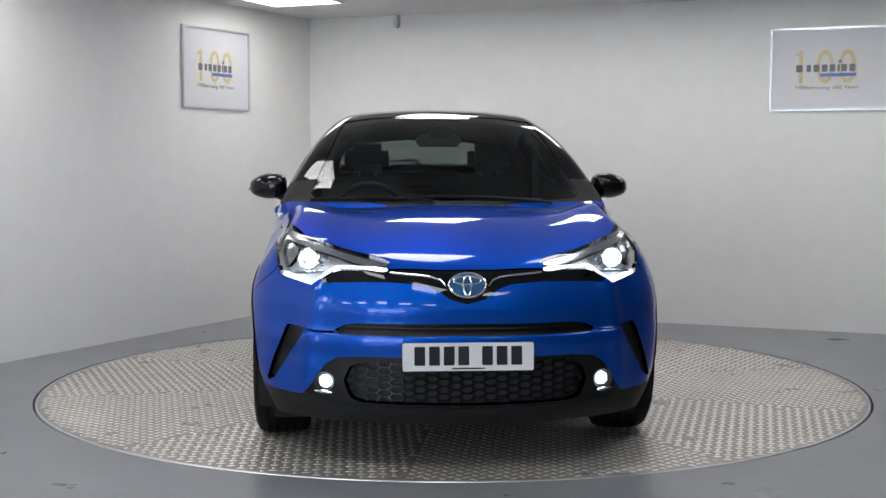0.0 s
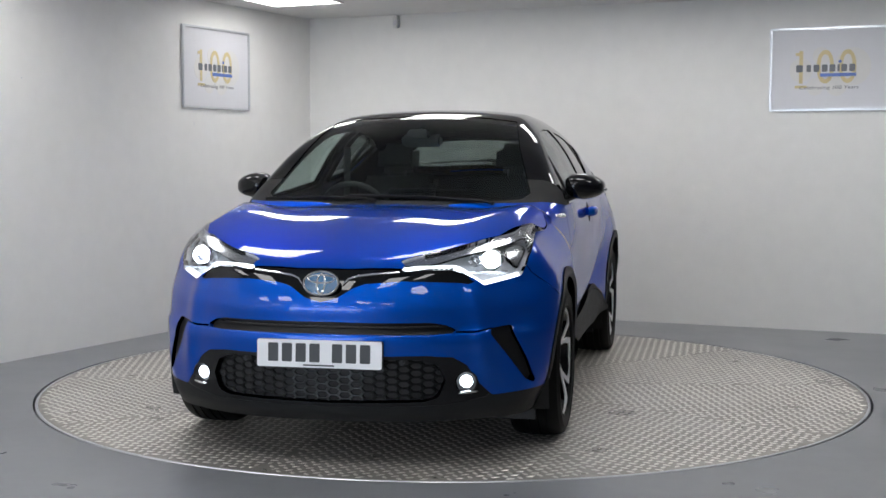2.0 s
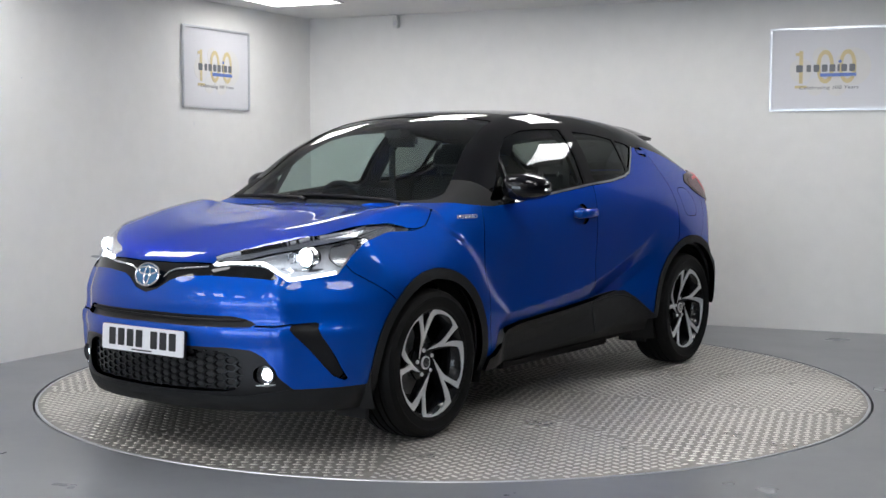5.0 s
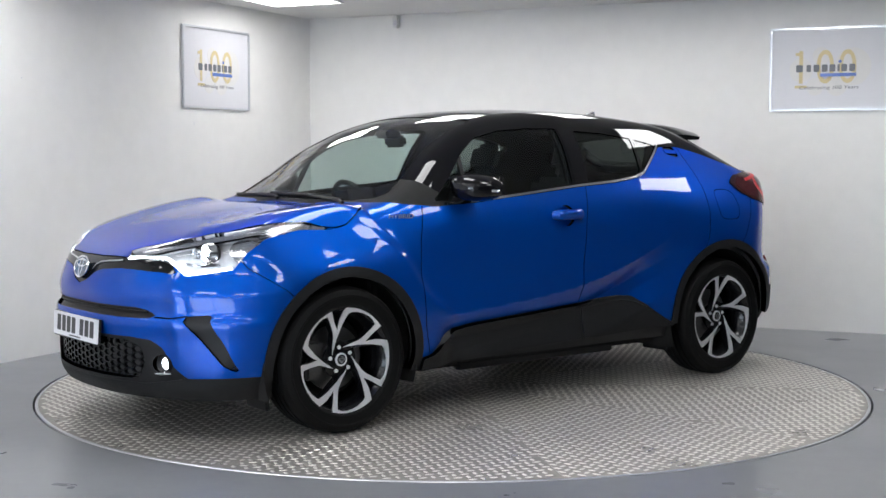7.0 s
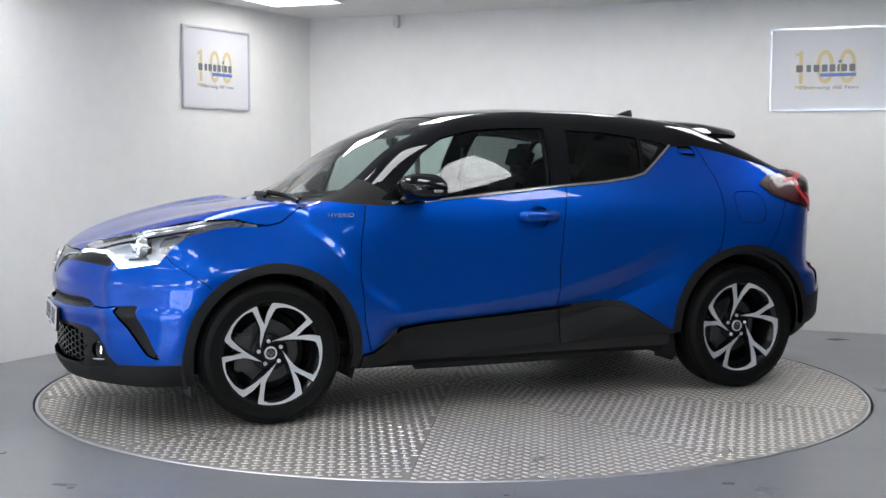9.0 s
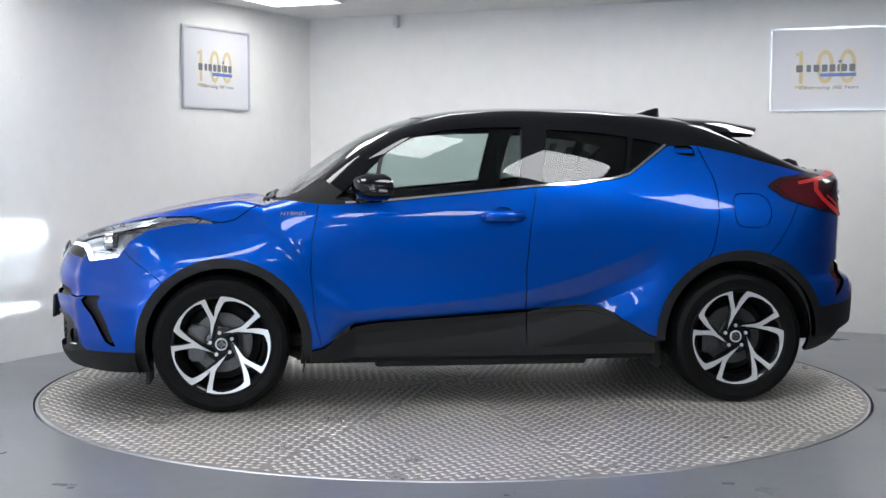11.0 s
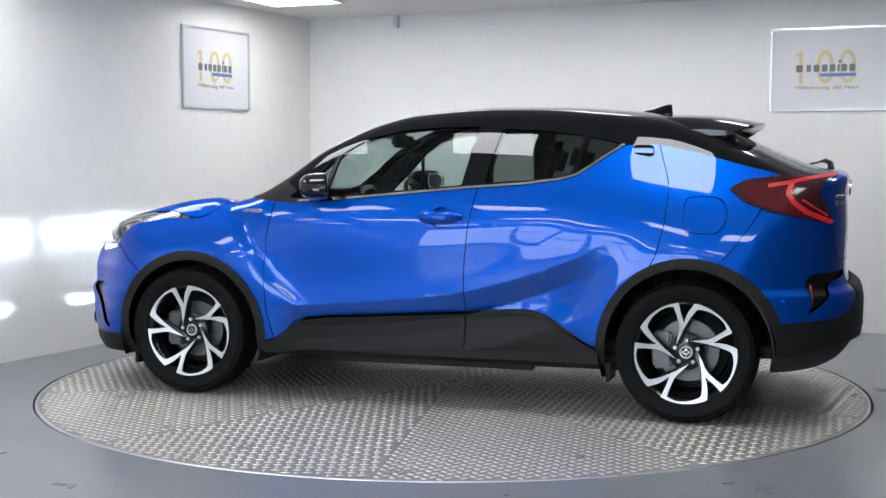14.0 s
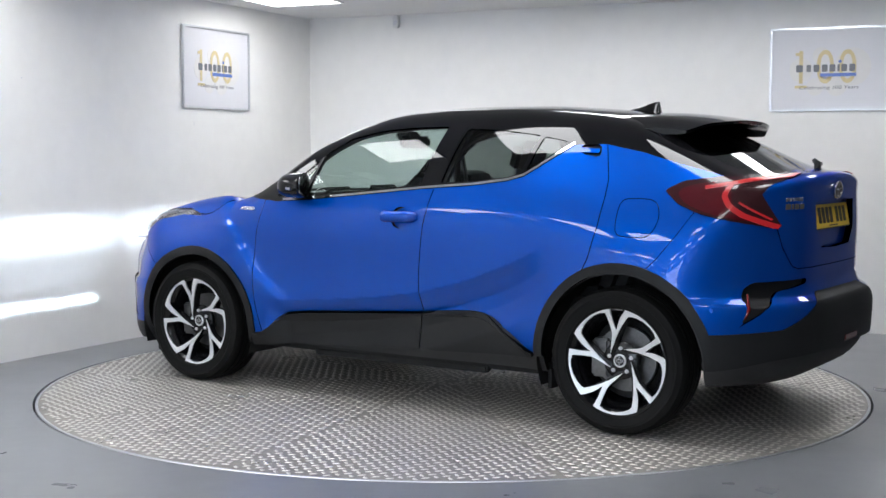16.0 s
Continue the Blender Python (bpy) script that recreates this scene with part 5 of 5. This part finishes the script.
number_plate("front", 2.242, 0.4785, -3, WHITE_PLATE, "white front number plate with dark bars")
number_plate("rear", -2.020, 0.990, -10, YELLOW_PLATE, "yellow rear number plate with dark bars")


def ring_of(a, b, thick, m, depth=0.004):
    bm = bmesh.new()
    n = 36
    rows = []
    for u, v in ellipse(1, 1, n):
        rows.append([bm.verts.new(m @ Vector(q)) for q in ((u * a, v * b, 0), (u * a, v * b, depth * 0.6), (u * (a - thick / 2), v * (b - thick / 2), depth), (u * (a - thick), v * (b - thick), depth * 0.6), (u * (a - thick), v * (b - thick), 0))])
    for i in range(n):
        p, q = rows[i], rows[(i + 1) % n]
        for k in range(4):
            bm.faces.new((p[k], p[k + 1], q[k + 1], q[k]))
    return bm


def emblem(way, x, z, tilt, s, fill):
    """A plain oval badge with a cross of two smaller ovals."""
    m = facing(x, 0, z, way, tilt)
    b = part("badge", slab(ellipse(0.074 * s, 0.050 * s, 36), 0.006, m, 0.002), fill, CAR, "oval chrome badge")
    part("badge_ring", ring_of(0.077 * s, 0.053 * s, 0.008 * s, m @ Matrix.Translation((0, 0, 0.003)), 0.007), CHROME, b)
    part("badge_oval", ring_of(0.058 * s, 0.020 * s, 0.007 * s, m @ Matrix.Translation((0, 0.018 * s, 0.005)), 0.004), CHROME, b)
    part("badge_oval", ring_of(0.020 * s, 0.044 * s, 0.007 * s, m @ Matrix.Translation((0, -0.002, 0.005)), 0.004), CHROME, b)


emblem("front", 2.205, 0.758, -16, 1.0, BADGE_BLUE)
emblem("rear", -2.046, 1.112, 4, 0.80, BLACK)


def rear_at(y, z):
    """x of the tail at a height and distance from the middle."""
    lo, hi = -2.3, -1.2
    for _ in range(30):
        mid = (lo + hi) / 2
        if inside(np.array([mid]), np.array([abs(y)]), np.array([z]))[0] > 0:
            hi = mid
        else:
            lo = mid
    return hi


def tail_badges():
    """Two short rows of chrome bars where the maker and the model are named."""
    for z, h, start, words in ((1.078, 0.017, 0.555, (0.014, 0.016, 0.014, 0.014, 0.016, 0.014)), (1.046, 0.024, 0.560, (0.034, 0.014, 0.032, 0.034))):
        y = start
        for w in words:
            c = y - w / 2
            turn = math.degrees(math.atan2(rear_at(c - 0.02, z) - rear_at(c + 0.02, z), 0.04))
            m = facing(rear_at(c, z) - 0.001, c, z, "rear", 2, turn)
            part("badge_bar", slab(rounded(w, h, 0.003), 0.005, m, 0.001), CHROME, CAR, "small chrome badge bar")
            y -= w + 0.006


tail_badges()


def wing_badge(side):
    x, z = 0.962, 0.984
    m = facing(x, (side_at(x, z) + 0.002) * side, z, "left" if side > 0 else "right", -24, -14 if side > 0 else 14)
    lettering("wing_badge", "HYBRID", 0.037, m @ Matrix.Diagonal((1.0, 0.8, 1, 1)), CHROME, CAR, 0.008, 0.2, "chrome lettered wing badge")


for sd in (1, -1):
    wing_badge(sd)


def door_mirror(side):
    shell = bmesh.new()
    bmesh.ops.create_uvsphere(shell, u_segments=32, v_segments=20, radius=1)
    for v in shell.verts:
        x, y, z = v.co
        sgn = lambda q, e: math.copysign(abs(q) ** e, q)
        x, y, z = sgn(x, 0.75), sgn(y, 0.72), sgn(z, 0.68)
        if x < -0.35:
            x = -0.35 + (x + 0.35) * 0.15
        taper = 1 - 0.28 * max(0, y)
        v.co = (0.545 + x * 0.115 - 0.035 * y, (0.893 + y * 0.098) * side, 1.118 + z * 0.067 * taper - 0.006 * y)
    root = part("door_mirror", shell, GLOSS_BLACK, CAR, "gloss black door mirror")
    part("mirror_glass", slab(rounded(0.15, 0.092, 0.03), 0.002, Matrix.Translation((0.499, 0.890 * side, 1.120)) @ Matrix.Rotation(radians(20 * side), 4, "Z") @ facing(0, 0, 0, "rear")), MIRROR, root, "mirror glass")
    sig = tube([(0.565, 0.955 * side, 1.104), (0.535, 0.985 * side, 1.103), (0.50, 0.994 * side, 1.102)], [0.004, 0.010, 0.008], 8, flat=1.0)
    part("indicator", sig, SILVER, root, "clear indicator lens")
    foot = tube([(0.62, 0.80 * side, 1.055), (0.60, 0.835 * side, 1.066), (0.575, 0.87 * side, 1.090)], [0.034, 0.028, 0.030], 10, flat=0.55)
    part("mirror_foot", foot, BLACK, root, "black mirror foot")


for sd in (1, -1):
    door_mirror(sd)


def door_handle(side):
    z = 0.967
    y = side_at(-0.10, z)
    pts = [(0.012, y + 0.004), (-0.01, y + 0.026), (-0.05, y + 0.034), (-0.11, y + 0.036), (-0.165, y + 0.030), (-0.198, y + 0.004)]
    bm = tube([(x, q * side, z + 0.03 * (0.0 - x) * 0.3) for x, q in pts], [0.016, 0.024, 0.023, 0.023, 0.024, 0.016], 12, flat=1.2)
    h = part("door_handle", bm, PAINT, CAR, "body-coloured bar handle")


for sd in (1, -1):
    door_handle(sd)


def sill_ledge(side):
    """The sloping upper edge of the sill trims, which catches the light from above."""
    for xs in (np.linspace(0.80, -0.214, 16), np.linspace(-0.224, -0.86, 12)):
        bm = bmesh.new()
        rows = []
        for x in xs:
            z = float(pchip([-0.863, -0.60, -0.509, -0.167, 0.521, 0.666, 0.815], [0.352, 0.497, 0.511, 0.488, 0.447, 0.430, 0.318], np.array([x]))[0])
            y = side_at(x, z)
            out = side_at(x, z - 0.026) + 0.030
            rows.append([bm.verts.new((x, q * side, h)) for q, h in ((y - 0.006, z + 0.005), (out, z - 0.022), (out - 0.003, z - 0.030), (y - 0.012, z - 0.012))])
        for p, q in zip(rows, rows[1:]):
            for k in range(4):
                bm.faces.new((p[k], p[(k + 1) % 4], q[(k + 1) % 4], q[k]))
        bm.faces.new(rows[0])
        bm.faces.new(rows[-1])
        bmesh.ops.recalc_face_normals(bm, faces=bm.faces)
        part("sill_ledge", bm, CLAD, CAR, "satin black upper edge of the sill", 30)


for sd in (1, -1):
    sill_ledge(sd)


def spoiler():
    """The black wing at the end of the roof, with drooped ends and side supports."""
    bm = bmesh.new()
    top, low = [], []
    n, k = 24, 10
    for i in range(n + 1):
        y = -0.535 + 1.07 * i / n
        a = abs(y) / 0.535
        x1 = -1.615 + 0.11 * a ** 3
        x0 = -1.16
        z0 = float(top_height(np.array([x0]), np.array([y]))[0]) + 0.003
        z1 = 1.446 - 0.035 * a ** 2
        rt, rl = [], []
        for j in range(k + 1):
            t = j / k
            x = x0 + (x1 - x0) * t
            z = z0 + (z1 - z0) * t + 0.012 * math.sin(math.pi * t) - (0.05 * max(0, a - 0.8) / 0.2 * (1 - t * 0.6))
            th = 0.012 + 0.03 * (1 - t) * t * 2 + 0.004
            rt.append(bm.verts.new((x, y, z)))
            rl.append(bm.verts.new((x + 0.01 * t, y, z - th)))
        top.append(rt)
        low.append(rl)
    for i in range(n):
        for j in range(k):
            bm.faces.new((top[i][j], top[i + 1][j], top[i + 1][j + 1], top[i][j + 1]))
            bm.faces.new((low[i][j], low[i][j + 1], low[i + 1][j + 1], low[i + 1][j]))
        bm.faces.new((top[i][k], top[i + 1][k], low[i + 1][k], low[i][k]))
        bm.faces.new((top[i][0], low[i][0], low[i + 1][0], top[i + 1][0]))
    for r, s in ((top[0], low[0]), (top[n], low[n])):
        for j in range(k):
            bm.faces.new((r[j], r[j + 1], s[j + 1], s[j]))
    sp = part("roof_spoiler", bm, GLOSS_BLACK, CAR, "gloss black roof spoiler", 35)
    for s in (1, -1):
        web = bmesh.new()
        put_box(web, -1.42, -1.22, -0.012, 0.012, -0.05, 0.025, 0.008, Matrix.Translation((0, 0.50 * s, 1.40)) @ Matrix.Rotation(radians(-6), 4, "Y"))
        part("spoiler_support", web, GLOSS_BLACK, sp)
    part("brake_light", box(-1.612, -1.598, -0.14, 0.14, 1.432, 1.440, 0.002), RED_REFLEX, sp, "narrow red brake light")


spoiler()


def roof_fin():
    bm = bmesh.new()
    rows = []
    for x, h, w in ((-0.955, 0.0, 0.010), (-0.99, 0.012, 0.028), (-1.03, 0.026, 0.034), (-1.07, 0.042, 0.034), (-1.105, 0.056, 0.030), (-1.128, 0.060, 0.022), (-1.135, 0.0, 0.022)):
        z = float(top_height(np.array([x]), np.array([0.0]))[0]) - 0.004
        rows.append([bm.verts.new((x, w, z)), bm.verts.new((x, w * 0.45, z + h * 0.75)), bm.verts.new((x, 0.003, z + h)), bm.verts.new((x, -0.003, z + h)), bm.verts.new((x, -w * 0.45, z + h * 0.75)), bm.verts.new((x, -w, z))])
    for a, b in zip(rows, rows[1:]):
        for k in range(5):
            bm.faces.new((a[k], a[k + 1], b[k + 1], b[k]))
    part("roof_aerial", bm, GLOSS_BLACK, CAR, "black shark-fin aerial", 50)


roof_fin()


def wipers():
    for y0, y1 in ((0.46, -0.22), (-0.12, -0.66)):
        pts = []
        for i in range(9):
            y = y0 + (y1 - y0) * i / 8
            x = 1.082 - 0.02 * i / 8 - 0.10 * abs(y) ** 2
            pts.append((x, y, float(top_height(np.array([x]), np.array([y]))[0]) + 0.006))
        w = part("wiper", tube(pts, 0.007, 6, flat=1.3), BLACK, CAR, "black wiper blade")
        a = pts[0]
        part("wiper_arm", tube([(a[0] + 0.03, a[1] + 0.05, a[2] - 0.012), (a[0] + 0.02, a[1], a[2] - 0.002), (pts[4][0] + 0.008, pts[4][1], pts[4][2] + 0.006)], [0.010, 0.007, 0.005], 6), BLACK, w)
    r = part("rear_wiper", tube([(-1.955, 0.02, 1.205), (-1.950, 0.0, 1.235), (-1.925, -0.03, 1.250), (-1.90, -0.10, 1.245)], [0.018, 0.016, 0.012, 0.006], 8), BLACK, CAR, "stubby black rear wiper")
    part("rear_wiper_blade", tube([(-1.90, -0.10, 1.245), (-1.875, -0.30, 1.238), (-1.83, -0.45, 1.228)], 0.006, 6), BLACK, r)


wipers()


def tail_lights(side):
    holder = MADE["tail_lamp"][0 if side > 0 else 1]
    red, _ = SKIN.cut(TAIL, area_of([(-1.555, 1.112), (-1.62, 1.142), (-1.77, 1.160), (-1.80, 1.13), (-1.80, 1.08), (-1.86, 1.01), (-1.93, 0.985), (-1.86, 0.985), (-1.70, 1.02), (-1.60, 1.06)], "xz", 1))
    panel("red_lens", SKIN, red, RED_GLASS, CAR, side, 0.0075, 0.004, "deep red lens").parent = holder
    for line, half in (([(-1.68, 1.128), (-1.79, 1.146), (-1.86, 1.160), (-1.985, 1.181)], 0.008), ([(-1.79, 1.142), (-1.772, 1.095), (-1.80, 1.05), (-1.85, 1.012), (-1.965, 0.957)], 0.011),
                       ([(-1.835, 1.066), (-1.88, 1.036), (-1.945, 0.990)], 0.004)):
        glow, _ = band(SKIN, TAIL, line, "xz", half)
        panel("light_strip", SKIN, glow, RED_GLOW, CAR, side, 0.009, 0.003, "glowing red light strip").parent = holder


for sd in (1, -1):
    tail_lights(sd)


def rear_reflectors(side):
    a = tube([(-1.880, 0.735 * side, 0.665), (-1.895, 0.755 * side, 0.60), (-1.885, 0.775 * side, 0.560)], [0.006, 0.009, 0.006], 8)
    part("reflector", a, RED_REFLEX, CAR, "narrow red reflector")
    part("parking_sensor", slab(ellipse(0.010, 0.010, 16), 0.004, facing(-1.763, (side_at(-1.763, 0.60) - 0.001) * side, 0.60, "left" if side > 0 else "right"), 0.001), PAINT, CAR)


for sd in (1, -1):
    rear_reflectors(sd)
part("rear_fog_lamp", box(-2.128, -2.08, -0.10, 0.10, 0.405, 0.440, 0.006), RED_REFLEX, CAR, "red rear fog lamp")


# ---- the cabin ----
def seat(x, y, name, wide=0.50, rake=18, tall=0.60, head=True):
    def pad(x0, x1, y0, y1, z0, z1, m, bev):
        return box(x0, x1, y0, y1, z0, z1, bevel=bev, m=m)
    base = Matrix.Translation((x, y, 0.56))
    s = part(name, pad(-0.26, 0.27, -wide / 2, wide / 2, -0.08, 0.08, base, 0.05), FABRIC, CAR, "dark fabric car seat")
    lean = base @ Matrix.Translation((-0.24, 0, 0.02)) @ Matrix.Rotation(radians(-rake), 4, "Y")
    part("seat_back", pad(-0.07, 0.06, -wide * 0.48, wide * 0.48, 0, tall, lean, 0.05), FABRIC, s)
    if head:
        part("headrest", pad(-0.055, 0.045, -0.13, 0.13, tall + 0.02, tall + 0.21, lean, 0.045), FABRIC, s)
        for dy in (-0.05, 0.05):
            part("headrest_post", tube([lean @ Vector((0, dy, tall - 0.02)), lean @ Vector((0, dy, tall + 0.04))], 0.007, 6), STEEL, s)
    return s


seat(-0.10, -0.37, "front_seat")
seat(-0.10, 0.37, "front_seat")
bench = seat(-0.86, 0.0, "rear_bench", 1.24, 22, 0.50, False)
for hy in (-0.40, 0.0, 0.40):
    m = Matrix.Translation((-1.30, hy, 1.045)) @ Matrix.Rotation(radians(-20), 4, "Y")
    part("headrest", box(-0.045, 0.045, -0.12, 0.12, -0.02, 0.12 if hy else 0.09, bevel=0.04, m=m), FABRIC, bench)


def dashboard():
    bm = bmesh.new()
    rows = []
    for i in range(21):
        y = -0.72 + 1.44 * i / 20
        a = abs(y) / 0.72
        hood = 0.035 * math.exp(-((y + 0.37) / 0.16) ** 2)
        rows.append([bm.verts.new((1.03 - 0.12 * a, y, 0.99)), bm.verts.new((0.85 - 0.08 * a, y, 1.015)), bm.verts.new((0.66 - 0.04 * a, y, 1.000 + hood)), bm.verts.new((0.60 - 0.04 * a, y, 0.955 + hood)),
                     bm.verts.new((0.64 - 0.04 * a, y, 0.86)), bm.verts.new((0.60, y, 0.70)), bm.verts.new((0.75, y, 0.50))])
    for a, b in zip(rows, rows[1:]):
        for k in range(6):
            bm.faces.new((a[k], a[k + 1], b[k + 1], b[k]))
    d = part("dashboard", bm, TRIM, CAR, "dark moulded dashboard")
    part("touch_screen", box(-0.008, 0.012, -0.125, 0.125, -0.01, 0.135, bevel=0.008, m=Matrix.Translation((0.60, 0.0, 0.975)) @ Matrix.Rotation(radians(14), 4, "Y")), GLOSS_BLACK, d, "black touch screen")
    part("centre_console", box(-0.30, 0.64, -0.12, 0.12, 0.40, 0.70, 0.04), TRIM, CAR)
    # steering wheel
    m = Matrix.Translation((0.42, -0.37, 0.965)) @ Matrix.Rotation(radians(-65), 4, "Y")
    ring = bmesh.new()
    n = 40
    loops = []
    for i in range(n):
        a = 2 * math.pi * i / n
        loops.append([ring.verts.new(m @ Vector(((0.178 + 0.016 * math.cos(b)) * math.cos(a), (0.178 + 0.016 * math.cos(b)) * math.sin(a), 0.016 * math.sin(b)))) for b in [2 * math.pi * k / 8 for k in range(8)]])
    for i in range(n):
        for k in range(8):
            ring.faces.new((loops[i][k], loops[(i + 1) % n][k], loops[(i + 1) % n][(k + 1) % 8], loops[i][(k + 1) % 8]))
    w = part("steering_wheel", ring, BLACK, CAR, "black steering wheel with silver accents")
    part("wheel_boss", box(-0.07, 0.07, -0.08, 0.08, -0.05, 0.005, 0.02, m), BLACK, w)
    for a in (90, -90, 180):
        part("wheel_spoke", box(0.06, 0.17, -0.018, 0.018, -0.012, 0.004, 0.004, m @ Matrix.Rotation(radians(a), 4, "Z")), SILVER, w)
    part("column", tube([m @ Vector((0, 0, -0.03)), m @ Vector((0, 0, -0.25))], 0.045, 12), TRIM, w)
    # mirror on the windscreen
    mir = part("cabin_mirror", box(-0.018, 0.018, -0.12, 0.12, -0.034, 0.034, bevel=0.016, m=Matrix.Translation((0.40, 0, 1.355)) @ Matrix.Rotation(radians(-12), 4, "Z")), BLACK, CAR, "black cabin mirror")
    part("mirror_stalk", tube([(0.41, 0, 1.375), (0.43, 0, 1.42)], 0.012, 8), BLACK, mir)
    part("sensor_pod", box(0.40, 0.50, -0.06, 0.06, 1.37, 1.415, 0.012), BLACK, mir)


dashboard()
part("cabin_floor", box(-1.9, 1.0, -0.70, 0.70, 0.30, 0.36, 0.02), TRIM, CAR)
part("bulkhead", box(1.0, 1.06, -0.70, 0.70, 0.30, 0.98, 0.02), TRIM, CAR)
part("parcel_shelf", box(-1.86, -1.36, -0.52, 0.52, 1.02, 1.04, 0.008), TRIM, CAR)
for sd in (1, -1):
    part("belt_strap", box(-0.30, -0.285, sd * 0.62 - 0.02, sd * 0.62 + 0.02, 0.70, 1.33, 0.002), TRIM, CAR)
for sd in (1, -1):
    part("wheel_deflector", box(1.675, 1.695, min(sd * 0.62, sd * 0.80), max(sd * 0.62, sd * 0.80), 0.135, 0.24, 0.004), BLACK, CAR, "small black wheel deflector")
    part("wheel_deflector", box(-0.945, -0.925, min(sd * 0.62, sd * 0.80), max(sd * 0.62, sd * 0.80), 0.165, 0.26, 0.004), BLACK, CAR, "small black wheel deflector")
    part("sill_rail", box(-0.55, 0.55, min(sd * 0.70, sd * 0.745), max(sd * 0.70, sd * 0.745), 0.195, 0.235, 0.008), LINER, CAR, "black rail under the sill")


# ---- what moves: the turntable and the car on it ----
def motions():
    times = [0.0, 0.1, 0.3] + [0.6 * i for i in range(1, 26)] + [15.3, 15.6, 15.8, 15.9, 16.0]
    rows_table, rows_car = [], []
    for t in sorted(set(round(t, 2) for t in times)):
        a = -85.69 - 7.966 * t
        c, s = math.cos(radians(a)), math.sin(radians(a))
        rows_table.append((t, pose(0, 0, 0, 0, 0, a)))
        rows_car.append((t, pose(c * -0.078 - s * -0.0991, s * -0.078 + c * -0.0991, 0.0015, 0, 0, a)))
    walk(TABLE, rows_table)
    walk(CAR, rows_car)


motions()
